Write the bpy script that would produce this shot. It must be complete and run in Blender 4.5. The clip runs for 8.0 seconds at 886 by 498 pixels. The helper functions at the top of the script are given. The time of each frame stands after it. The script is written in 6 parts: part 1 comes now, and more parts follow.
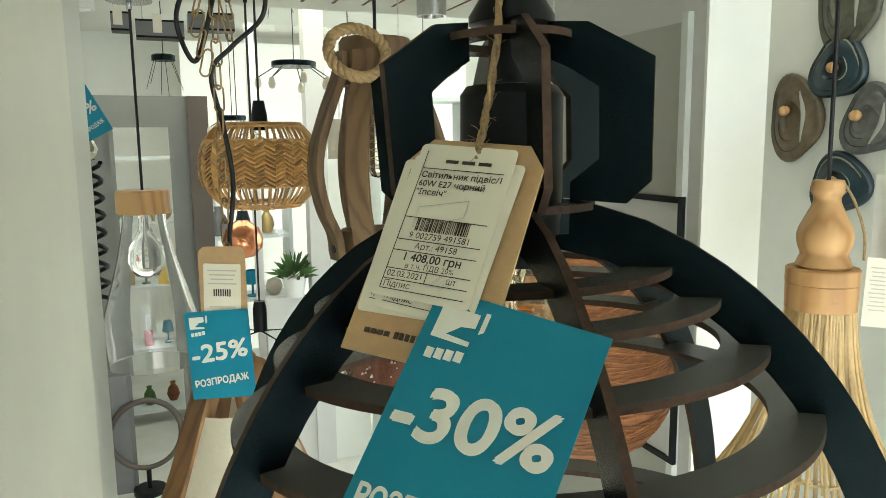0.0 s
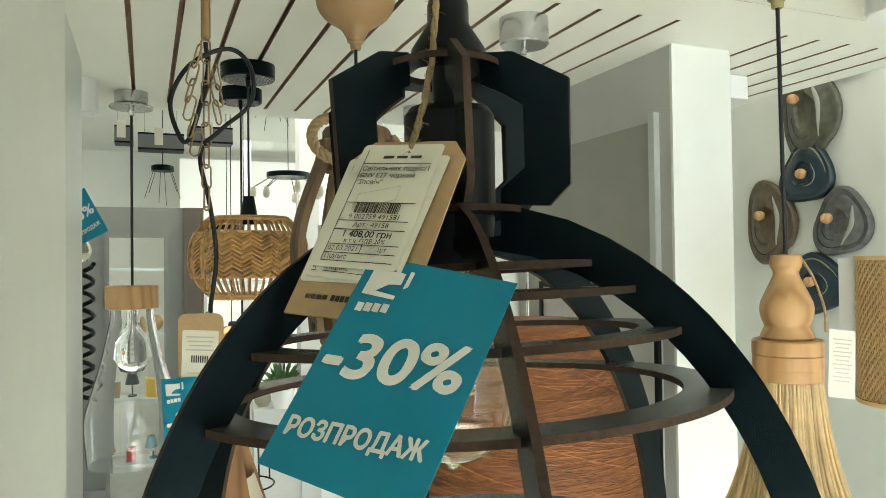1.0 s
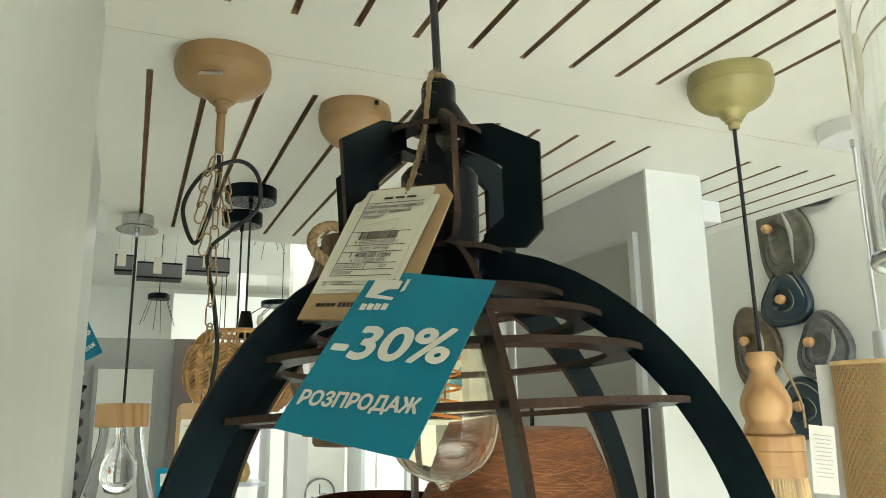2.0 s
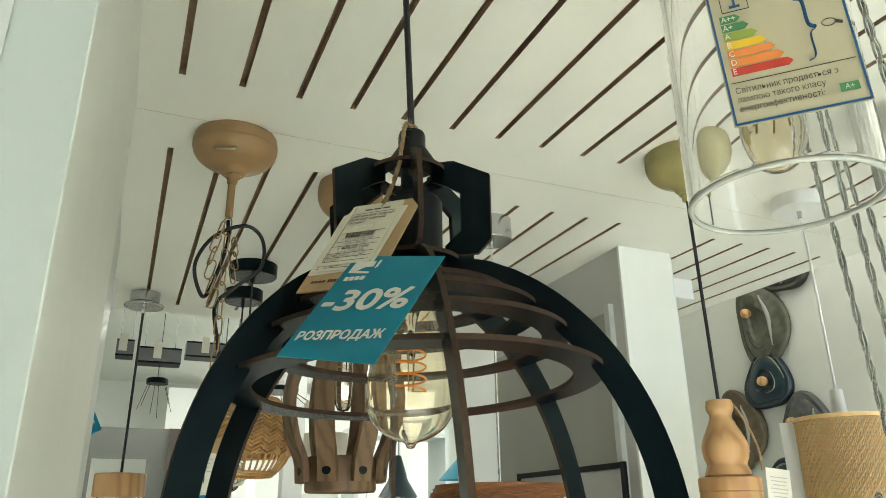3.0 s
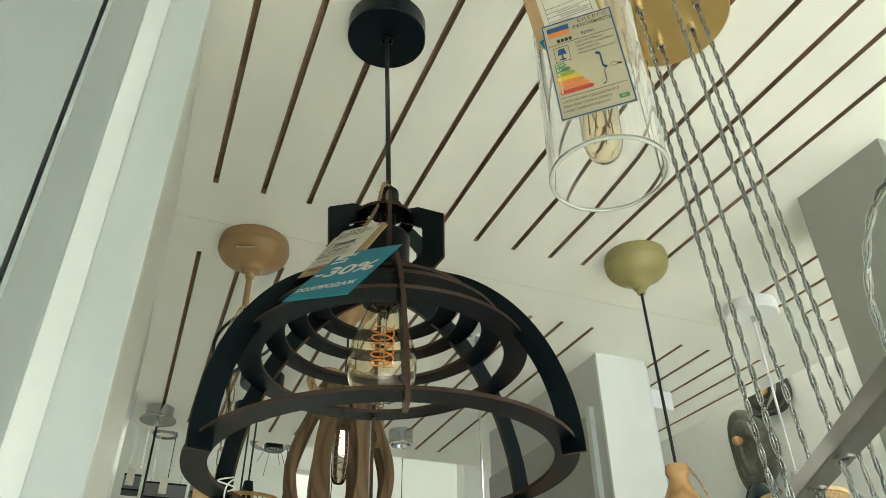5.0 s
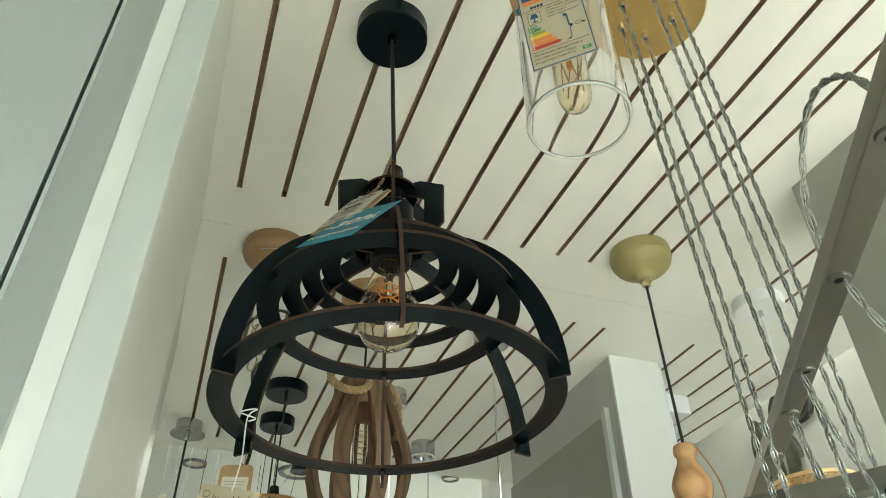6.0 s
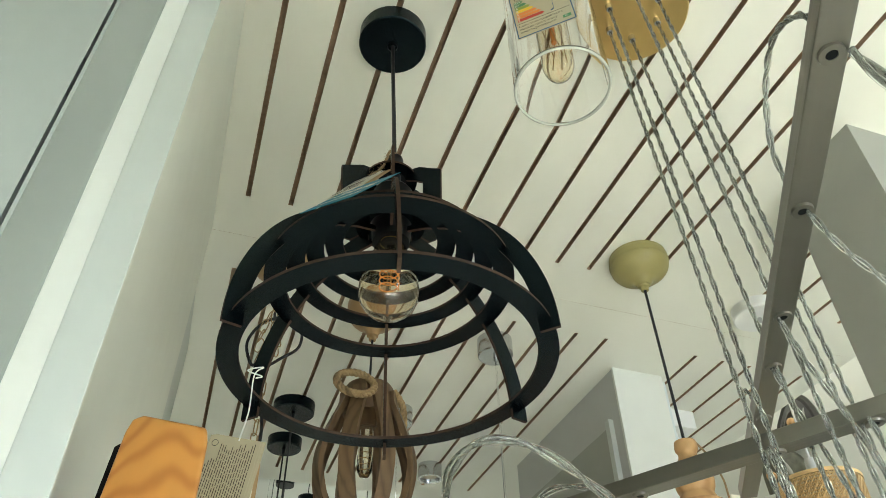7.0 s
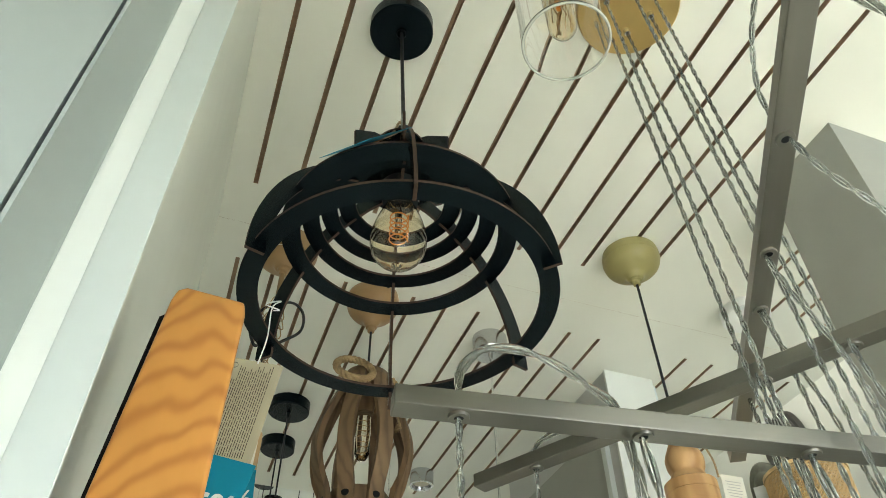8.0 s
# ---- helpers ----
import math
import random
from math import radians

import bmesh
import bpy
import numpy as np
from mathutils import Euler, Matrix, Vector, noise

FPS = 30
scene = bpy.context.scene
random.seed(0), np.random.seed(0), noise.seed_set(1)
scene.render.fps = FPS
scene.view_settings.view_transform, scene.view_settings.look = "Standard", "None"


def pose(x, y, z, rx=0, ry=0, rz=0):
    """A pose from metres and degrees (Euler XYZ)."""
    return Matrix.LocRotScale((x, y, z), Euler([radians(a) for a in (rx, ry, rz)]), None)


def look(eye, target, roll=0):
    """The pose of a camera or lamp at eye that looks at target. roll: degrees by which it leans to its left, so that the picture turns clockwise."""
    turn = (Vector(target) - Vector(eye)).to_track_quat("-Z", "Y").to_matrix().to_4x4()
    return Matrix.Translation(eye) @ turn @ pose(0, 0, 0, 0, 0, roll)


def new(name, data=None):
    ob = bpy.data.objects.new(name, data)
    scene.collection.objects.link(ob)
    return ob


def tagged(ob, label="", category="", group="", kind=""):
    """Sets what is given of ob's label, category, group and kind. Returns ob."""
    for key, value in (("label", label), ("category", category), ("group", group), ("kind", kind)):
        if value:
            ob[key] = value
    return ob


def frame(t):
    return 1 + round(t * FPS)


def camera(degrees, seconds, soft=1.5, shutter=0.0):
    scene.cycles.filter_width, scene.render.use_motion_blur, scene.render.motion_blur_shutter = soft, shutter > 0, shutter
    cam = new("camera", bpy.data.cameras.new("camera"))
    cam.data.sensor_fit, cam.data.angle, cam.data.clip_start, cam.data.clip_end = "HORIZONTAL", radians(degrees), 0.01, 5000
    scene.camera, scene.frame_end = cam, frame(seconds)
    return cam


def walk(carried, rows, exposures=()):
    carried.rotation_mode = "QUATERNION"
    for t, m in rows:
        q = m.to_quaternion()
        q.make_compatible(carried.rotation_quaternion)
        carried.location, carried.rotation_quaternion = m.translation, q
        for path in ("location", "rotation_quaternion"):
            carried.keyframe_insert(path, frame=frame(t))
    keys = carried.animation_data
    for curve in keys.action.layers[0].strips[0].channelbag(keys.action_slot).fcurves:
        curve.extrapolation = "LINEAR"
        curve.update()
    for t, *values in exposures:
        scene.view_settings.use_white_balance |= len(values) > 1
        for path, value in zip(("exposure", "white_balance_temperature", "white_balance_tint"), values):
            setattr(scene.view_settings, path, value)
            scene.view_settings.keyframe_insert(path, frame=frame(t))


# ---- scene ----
import collections

import mathutils
import mathutils.geometry

cam = camera(62.7, 8.0, soft=0.8)
PATH = [
    (0, (0.017, 0.007, 2.04), (-0.003, 1.985, 1.749), -0.6),
    (0.5, (0.03, -0.014, 2.01), (0.006, 1.974, 1.796), -0.6),
    (1, (0.046, -0.037, 1.977), (0.043, 1.962, 2.013), -0.7),
    (1.5, (0.043, -0.068, 1.944), (0.057, 1.915, 2.202), -0.8),
    (1.7, (0.043, -0.075, 1.931), (0.063, 1.898, 2.259), -0.8),
    (3, (0.067, -0.195, 1.802), (0.1, 1.68, 2.495), -0.7),
    (3.5, (0.075, -0.239, 1.749), (0.106, 1.585, 2.571), -0.8),
    (4, (0.091, -0.27, 1.683), (0.115, 1.494, 2.625), -0.7),
    (4.5, (0.102, -0.296, 1.633), (0.122, 1.416, 2.666), -0.7),
    (5.8, (0.137, -0.334, 1.474), (0.094, 1.278, 2.658), -0.6),
    (6, (0.143, -0.329, 1.453), (0.082, 1.271, 2.651), -0.7),
    (6.5, (0.155, -0.317, 1.404), (0.053, 1.246, 2.647), -0.9),
    (7, (0.154, -0.309, 1.355), (0.076, 1.209, 2.654), -0.9),
    (7.5, (0.147, -0.285, 1.306), (0.085, 1.195, 2.65), -0.8),
    (8, (0.129, -0.277, 1.24), (0.084, 1.171, 2.618), -0.6),
]
walk(cam, [(t, look(eye, target, roll)) for t, eye, target, roll in PATH], [(0, 1.43), (1.5, 1.40), (3.0, 1.20), (4.5, 1.05), (8, 1.00)])

# ---- the shop's own axes: u across the bay, v along it, turned against the world ----
TURNED = 22.3
CU, SU = math.cos(radians(TURNED)), math.sin(radians(TURNED))


def room(u, v, z=0.0):
    return Vector((u * CU - v * SU, u * SU + v * CU, z))


def at_room(u, v, z=0.0, turn=0.0):
    return Matrix.Translation(room(u, v, z)) @ pose(0, 0, 0, 0, 0, TURNED + turn)


# ---- light ----
world = bpy.data.worlds.new("sky")
scene.world = world
world.use_nodes = True
wn = world.node_tree.nodes
sky = wn.new("ShaderNodeTexSky")
sky.sky_type, sky.sun_disc = "NISHITA", False
sky.sun_elevation, sky.sun_rotation = radians(42), radians(158)
world.node_tree.links.new(sky.outputs[0], wn["Background"].inputs[0])
wn["Background"].inputs[1].default_value = 0.10


def area(name, m, sx, sy, watts, colour):
    lamp = bpy.data.lights.new(name, "AREA")
    lamp.shape, lamp.size, lamp.size_y, lamp.energy, lamp.color = "RECTANGLE", sx, sy, watts, colour
    ob = new(name, lamp)
    ob.matrix_world = m
    return ob


# daylight through the shop windows behind; second area added to light the hall
area("daylight_area", at_room(0.8, -2.72, 1.45) @ pose(0, 0, 0, 90), 4.2, 2.3, 63, (0.86, 0.99, 1.12))
area("daylight_area", at_room(4.0, 3.4, 1.6) @ pose(0, 0, 0, 90, 0, 90), 3.6, 2.2, 38, (0.93, 1.0, 0.95))
# broad fill in place of the hall's separate ceiling lamps
area("ceiling_fill", at_room(0.6, 4.2, 2.97), 2.6, 1.6, 17, (0.97, 0.98, 0.86))
# unseen fill added above the next bay to brighten its plaque wall
area("ceiling_fill", at_room(1.98, 1.0, 2.97), 0.42, 2.2, 2.8, (0.97, 0.97, 0.84))


sun = bpy.data.lights.new("sun", "SUN")
sun.energy, sun.angle, sun.color = 5.0, radians(0.6), (1.0, 0.97, 0.88)
sun_ob = new("sun", sun)
sun_ob.matrix_world = look(room(1.3, -6.0, 7.0), room(1.3, -6.0, 7.0) + room(0.10, 1.0) * math.cos(radians(42)) - Vector((0, 0, math.sin(radians(42)))))


# ---- materials ----
def mat(name, colour, rough=0.5, metal=0.0, vary=0.12, scale=30.0, bump=0.0, bump_scale=200.0, stretch=(1, 1, 1), spots=None, coat=0.0, spec=0.5):
    m = bpy.data.materials.new(name)
    m.use_nodes = True
    n, l = m.node_tree.nodes, m.node_tree.links
    b = n["Principled BSDF"]
    b.inputs["Roughness"].default_value, b.inputs["Metallic"].default_value = rough, metal
    b.inputs["Coat Weight"].default_value, b.inputs["Specular IOR Level"].default_value = coat, spec
    tc, mp = n.new("ShaderNodeTexCoord"), n.new("ShaderNodeMapping")
    mp.inputs["Scale"].default_value = stretch
    l.new(tc.outputs["Object"], mp.inputs[0])
    t1, t2 = n.new("ShaderNodeTexNoise"), n.new("ShaderNodeTexNoise")
    t1.inputs["Scale"].default_value, t1.inputs["Detail"].default_value = scale, 6
    t2.inputs["Scale"].default_value, t2.inputs["Detail"].default_value = scale * 0.13, 3
    for t in (t1, t2):
        l.new(mp.outputs[0], t.inputs["Vector"])
    add = n.new("ShaderNodeMath")
    add.operation = "ADD"
    l.new(t1.outputs["Fac"], add.inputs[0]), l.new(t2.outputs["Fac"], add.inputs[1])
    r = n.new("ShaderNodeMapRange")
    r.inputs[1].default_value, r.inputs[2].default_value = 0.6, 1.4
    l.new(add.outputs[0], r.inputs[0])
    mix = n.new("ShaderNodeMix")
    mix.data_type = "RGBA"
    dark = tuple(c * (1 - vary) for c in colour)
    lite = tuple(min(1.0, c * (1 + vary)) for c in colour)
    if spots:
        dark = spots
    mix.inputs["A"].default_value, mix.inputs["B"].default_value = (*dark, 1), (*lite, 1)
    l.new(r.outputs[0], mix.inputs["Factor"])
    l.new(mix.outputs["Result"], b.inputs["Base Color"])
    rr = n.new("ShaderNodeMapRange")
    rr.inputs[3].default_value, rr.inputs[4].default_value = max(0.02, rough * 0.85), min(1, rough * 1.15)
    l.new(t2.outputs["Fac"], rr.inputs[0]), l.new(rr.outputs[0], b.inputs["Roughness"])
    if bump:
        t3, bp = n.new("ShaderNodeTexNoise"), n.new("ShaderNodeBump")
        t3.inputs["Scale"].default_value, t3.inputs["Detail"].default_value = bump_scale, 4
        bp.inputs["Strength"].default_value, bp.inputs["Distance"].default_value = bump, 0.002
        l.new(mp.outputs[0], t3.inputs["Vector"]), l.new(t3.outputs["Fac"], bp.inputs["Height"])
        l.new(bp.outputs[0], b.inputs["Normal"])
    return m


def wood(name, light, dark, rough=0.45, scale=6.0, rings=9.0, axis=(1, 1, 0.12)):
    m = mat(name, light, rough, bump=0.12, bump_scale=160, stretch=axis)
    n, l = m.node_tree.nodes, m.node_tree.links
    mp = [x for x in n if x.type == "MAPPING"][0]
    w, ramp = n.new("ShaderNodeTexWave"), n.new("ShaderNodeMix")
    w.wave_type, w.bands_direction = "BANDS", "DIAGONAL"
    w.inputs["Scale"].default_value, w.inputs["Distortion"].default_value = rings, scale
    w.inputs["Detail"].default_value, w.inputs["Detail Scale"].default_value, w.wave_profile = 1, 4.0, "SIN"
    l.new(mp.outputs[0], w.inputs["Vector"])
    ramp.data_type = "RGBA"
    old = [x for x in n if x.type == "MIX" and x != ramp][0]
    ramp.inputs["B"].default_value = (*dark, 1)
    l.new(old.outputs["Result"], ramp.inputs["A"])
    p = n.new("ShaderNodeMath")
    p.operation = "POWER"
    p.inputs[1].default_value = 2.2
    l.new(w.outputs["Fac"], p.inputs[0]), l.new(p.outputs[0], ramp.inputs["Factor"])
    l.new(ramp.outputs["Result"], n["Principled BSDF"].inputs["Base Color"])
    return m


def glass(name, tint=(1, 1, 1), rough=0.0, ior=1.45):
    m = bpy.data.materials.new(name)
    m.use_nodes = True
    b = m.node_tree.nodes["Principled BSDF"]
    b.inputs["Base Color"].default_value = (*tint, 1)
    b.inputs["Transmission Weight"].default_value, b.inputs["Roughness"].default_value, b.inputs["IOR"].default_value = 1.0, rough, ior
    return m


def glow(name, colour, power):
    m = bpy.data.materials.new(name)
    m.use_nodes = True
    b = m.node_tree.nodes["Principled BSDF"]
    b.inputs["Base Color"].default_value = (*colour, 1)
    b.inputs["Emission Color"].default_value, b.inputs["Emission Strength"].default_value = (*colour, 1), power
    return m


M = {
    "white": mat("white_paint", (0.74, 0.75, 0.68), 0.55, vary=0.03, scale=14, bump=0.05, bump_scale=380),
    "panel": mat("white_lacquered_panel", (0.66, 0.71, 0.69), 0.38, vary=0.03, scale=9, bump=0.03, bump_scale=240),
    # lit and shaded parts of the left post, put into two lacquer colours
    "bright": mat("lit_lacquer", (0.80, 0.83, 0.81), 0.35, vary=0.02, scale=9, bump=0.03, bump_scale=240),
    "greypanel": mat("shaded_lacquer", (0.36, 0.405, 0.395), 0.42, vary=0.03, scale=9, bump=0.03, bump_scale=240),
    "endpanel": mat("grey_white_lacquer", (0.55, 0.58, 0.54), 0.38, vary=0.03, scale=9, bump=0.03, bump_scale=240),
    # on the front column this colour stands for shade
    "taupe": mat("taupe_paint_and_shade", (0.33, 0.33, 0.285), 0.6, vary=0.05, scale=10, bump=0.05, bump_scale=300),
    "ceiling": mat("ceiling_paint", (0.80, 0.795, 0.70), 0.6, vary=0.025, scale=8, bump=0.06, bump_scale=420),
    "slot": mat("brown_slot_lining", (0.35, 0.23, 0.14), 0.85, vary=0.3, scale=90),
    "grey": mat("plain_grey", (0.52, 0.52, 0.49), 0.6, vary=0.04, scale=10, bump=0.05, bump_scale=300),
    "hallgrey": mat("grey_partition_paint", (0.15, 0.155, 0.14), 0.6, vary=0.08, scale=10, bump=0.05, bump_scale=300),
    "umber": mat("dark_umber_laminate", (0.075, 0.058, 0.046), 0.5, vary=0.12, scale=9),
    "darkgrey": mat("dark_grey_laminate", (0.16, 0.16, 0.16), 0.5, vary=0.12, scale=9),
    "tile": mat("pale_stone_tile", (0.68, 0.68, 0.62), 0.35, vary=0.15, scale=5, bump=0.05),
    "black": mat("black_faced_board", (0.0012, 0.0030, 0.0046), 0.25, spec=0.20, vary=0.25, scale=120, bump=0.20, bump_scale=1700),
    "edge": mat("burnt_board_edge", (0.060, 0.036, 0.024), 0.8, spec=0.2, vary=0.45, scale=260, bump=0.2, bump_scale=700),
    "plastic": mat("black_plastic", (0.003, 0.0045, 0.0055), 0.36, vary=0.1, scale=60, spec=0.18),
    "cable": mat("black_cable", (0.012, 0.012, 0.013), 0.55, vary=0.2, scale=300),
    "twine": mat("jute_twine", (0.36, 0.25, 0.13), 0.9, vary=0.4, scale=700, bump=0.6, bump_scale=1200),
    "rope": mat("manila_rope", (0.35, 0.235, 0.115), 0.9, vary=0.35, scale=300, bump=0.6, bump_scale=600),
    "kraft": mat("kraft_card", (0.46, 0.30, 0.15), 0.75, vary=0.1, scale=160, bump=0.1, bump_scale=900),
    "paper": mat("white_label_paper", (0.74, 0.70, 0.585), 0.6, vary=0.03, scale=60),
    "teal": mat("teal_printed_card", (0.004, 0.215, 0.325), 0.5, vary=0.05, scale=40, spec=0.25),
    "labelcard": mat("cream_label_card", (0.50, 0.445, 0.305), 0.6, vary=0.05, scale=50),
    "print": mat("white_print", (0.78, 0.75, 0.68), 0.5, vary=0.02),
    "ink": mat("black_print", (0.03, 0.028, 0.026), 0.6, vary=0.05),
    "inkbrown": mat("brown_print", (0.06, 0.04, 0.025), 0.7, vary=0.1),
    "faint": mat("faint_stamp_ink", (0.50, 0.47, 0.42), 0.7, vary=0.1),
    "beige": mat("beige_canopy_paint", (0.31, 0.185, 0.078), 0.42, vary=0.05, scale=30),
    "olive": mat("olive_canopy_paint", (0.31, 0.265, 0.098), 0.42, vary=0.06, scale=30),
    "steel": mat("brushed_steel", (0.245, 0.232, 0.205), 0.33, metal=1.0, vary=0.15, scale=40, bump=0.08, bump_scale=250, stretch=(0.05, 1, 1)),
    "chrome": mat("satin_chrome", (0.55, 0.55, 0.55), 0.22, metal=1.0, vary=0.05),
    "brass": mat("brushed_brass", (0.60, 0.42, 0.16), 0.30, metal=0.85, vary=0.1, scale=30, stretch=(1, 0.1, 1)),
    "copper": mat("polished_copper", (0.66, 0.26, 0.13), 0.25, metal=1.0, vary=0.08, scale=20),
    "chain": mat("aged_brass_chain", (0.36, 0.25, 0.13), 0.4, metal=0.8, vary=0.2, scale=200),
    "whiteplastic": mat("white_plastic", (0.78, 0.78, 0.75), 0.4, vary=0.02),
    "cream": mat("cream_fabric", (0.66, 0.60, 0.48), 0.9, vary=0.06, scale=120, bump=0.2, bump_scale=700),
    "terracotta": mat("copper_fibre", (0.28, 0.105, 0.035), 0.7, vary=0.5, scale=45, bump=0.9, bump_scale=70, stretch=(1, 1, 5)),
    "sequin": mat("brown_beads", (0.16, 0.06, 0.035), 0.12, metal=0.6, vary=0.6, scale=160),
    "pine": wood("oiled_pine", (0.58, 0.265, 0.062), (0.42, 0.165, 0.036), 0.35, 6.0, 38.0, (1, 0.6, 0.36)),
    "brownwood": wood("dark_stained_wood", (0.165, 0.098, 0.046), (0.105, 0.060, 0.027), 0.6, 1.4, 26.0),
    "legwood": wood("brown_beech", (0.30, 0.15, 0.060), (0.19, 0.09, 0.036), 0.45, 1.4, 24.0),
    "lightwood": wood("turned_light_wood", (0.56, 0.33, 0.14), (0.42, 0.22, 0.08), 0.5, 1.2, 18.0),
    "rattan": mat("rattan_cane", (0.64, 0.45, 0.21), 0.55, vary=0.25, scale=60, bump=0.3, bump_scale=300),
    "cane": mat("pale_cane_strip", (0.66, 0.45, 0.21), 0.5, vary=0.15, scale=60, bump=0.2, bump_scale=300),
    "wicker": mat("brown_wicker", (0.50, 0.28, 0.10), 0.55, vary=0.35, scale=60, bump=0.3, bump_scale=300),
    "glass": glass("clear_glass"),
    "amber": glass("amber_bulb_glass", (1.0, 0.94, 0.80)),
    "cord": glass("clear_cord_sheath", (0.97, 0.985, 0.98), 0.04, 1.40),
    "rimglass": mat("pale_rim_glint", (0.48, 0.49, 0.43), 0.15, vary=0.2, scale=60),
    "wirecore": mat("tinned_wire", (0.36, 0.37, 0.33), 0.22, metal=1.0, vary=0.5, scale=500, bump=0.5, bump_scale=900),
    "filament": glow("orange_filament", (0.72, 0.25, 0.035), 0.06),
    "filwire": mat("filament_wire", (0.45, 0.27, 0.10), 0.4, metal=0.6),
    "stone_olive": mat("glazed_olive_stoneware", (0.135, 0.135, 0.090), 0.45, spots=(0.035, 0.036, 0.026), scale=34, bump=0.3, bump_scale=90),
    "stone_blue": mat("glazed_navy_stoneware", (0.012, 0.032, 0.042), 0.35, vary=0.5, scale=22, bump=0.3, bump_scale=90),
    "stone_brown": mat("glazed_brown_stoneware", (0.16, 0.115, 0.06), 0.45, spots=(0.05, 0.042, 0.028), scale=34, bump=0.3, bump_scale=90),
    "stone_grey": mat("glazed_grey_stoneware", (0.15, 0.155, 0.145), 0.45, spots=(0.045, 0.048, 0.045), scale=34, bump=0.3, bump_scale=90),
    "stone_dark": mat("dark_glaze", (0.035, 0.033, 0.028), 0.45, vary=0.4, scale=40),
    "glazeline": mat("pale_bare_clay", (0.24, 0.25, 0.19), 0.8, vary=0.3, scale=120),
    "leaf": mat("green_leaves", (0.06, 0.14, 0.035), 0.6, vary=0.5, scale=50),
    "gold_e": mat("label_yellow", (0.80, 0.52, 0.03), 0.5, vary=0.02),
    "red_e": mat("label_red", (0.55, 0.05, 0.03), 0.5, vary=0.02),
    "orange_e": mat("label_orange", (0.75, 0.24, 0.05), 0.5, vary=0.02),
    "green_e": mat("label_green", (0.07, 0.24, 0.10), 0.5, vary=0.02),
    "lime_e": mat("label_lime", (0.28, 0.36, 0.06), 0.5, vary=0.02),
    "blue_e": mat("label_blue", (0.012, 0.085, 0.22), 0.5, vary=0.02),
    "daylight": glow("window_daylight_glow", (0.95, 0.96, 0.88), 0.09),
}

M["black"].node_tree.nodes["Principled BSDF"].inputs["Specular Tint"].default_value = (0.55, 0.88, 1.0, 1)
# grey on the black boards' upper faces: dust, and light from above as colour
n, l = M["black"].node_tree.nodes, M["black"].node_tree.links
geo, parts, dust_and_sheen, spread = n.new("ShaderNodeNewGeometry"), n.new("ShaderNodeSeparateXYZ"), n.new("ShaderNodeMix"), n.new("ShaderNodeMapRange")
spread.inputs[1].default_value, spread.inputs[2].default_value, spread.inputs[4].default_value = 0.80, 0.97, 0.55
dust_and_sheen.data_type, dust_and_sheen.inputs["B"].default_value = "RGBA", (0.165, 0.168, 0.152, 1)
l.new(geo.outputs["True Normal"], parts.inputs[0]), l.new(parts.outputs["Z"], spread.inputs[0]), l.new(spread.outputs[0], dust_and_sheen.inputs["Factor"])
l.new(n["Principled BSDF"].inputs["Base Color"].links[0].from_socket, dust_and_sheen.inputs["A"]), l.new(dust_and_sheen.outputs["Result"], n["Principled BSDF"].inputs["Base Color"])
for key in ("terracotta", "wicker", "rattan"):
    n, l = M[key].node_tree.nodes, M[key].node_tree.links
    geo, spread, times = n.new("ShaderNodeNewGeometry"), n.new("ShaderNodeMapRange"), n.new("ShaderNodeMix")
    spread.inputs[3].default_value, spread.inputs[4].default_value = 0.65, 1.3
    times.data_type, times.blend_type, times.inputs["Factor"].default_value = "RGBA", "MULTIPLY", 1.0
    l.new(geo.outputs["Random Per Island"], spread.inputs[0])
    l.new(n["Principled BSDF"].inputs["Base Color"].links[0].from_socket, times.inputs["A"])
    l.new(spread.outputs[0], times.inputs["B"])
    l.new(times.outputs["Result"], n["Principled BSDF"].inputs["Base Color"])
pine_rings = [x for x in M["pine"].node_tree.nodes if x.type == "TEX_WAVE"][0]
pine_rings.wave_type, pine_rings.rings_direction = "RINGS", "Y"
pine_rings.inputs["Detail Scale"].default_value = 0.9
[x for x in M["pine"].node_tree.nodes if x.type == "MAPPING"][0].inputs["Location"].default_value = (-0.012, 0.0, -0.455)


# ---- mesh helpers ----
def part(name, bm, material, parent=None, label="", smooth=None, m=None):
    """Link a bmesh as one mesh object under its thing or part."""
    bmesh.ops.recalc_face_normals(bm, faces=bm.faces)
    me = bpy.data.meshes.new(name)
    bm.to_mesh(me)
    bm.free()
    for one in material if isinstance(material, (list, tuple)) else (material,):
        me.materials.append(M[one])
    ob = new(name, me)
    if smooth:
        me.polygons.foreach_set("use_smooth", [True] * len(me.polygons))
        me.set_sharp_from_angle(angle=radians(smooth))
    if parent is not None:
        ob.parent = parent
    if m is not None:
        ob.matrix_basis = m
    if label:
        ob["label"] = label
    return ob


def thing(name, m, label, category, group=""):
    ob = new(name)
    ob.empty_display_size = 0.02
    ob.matrix_basis = m
    return tagged(ob, label, category, group)


def box(bm, c, s, m=None, bevel=0.0, mi=0):
    vs = bmesh.ops.create_cube(bm, size=1)["verts"]
    bmesh.ops.transform(bm, matrix=(m or Matrix()) @ Matrix.Translation(c) @ Matrix.Diagonal((*s, 1)), verts=vs)
    faces = {f for v in vs for f in v.link_faces}
    for f in faces:
        f.material_index = mi
    if bevel:
        bmesh.ops.bevel(bm, geom=list({e for f in faces for e in f.edges}), offset=bevel, segments=2, affect="EDGES", profile=0.6)
    return bm


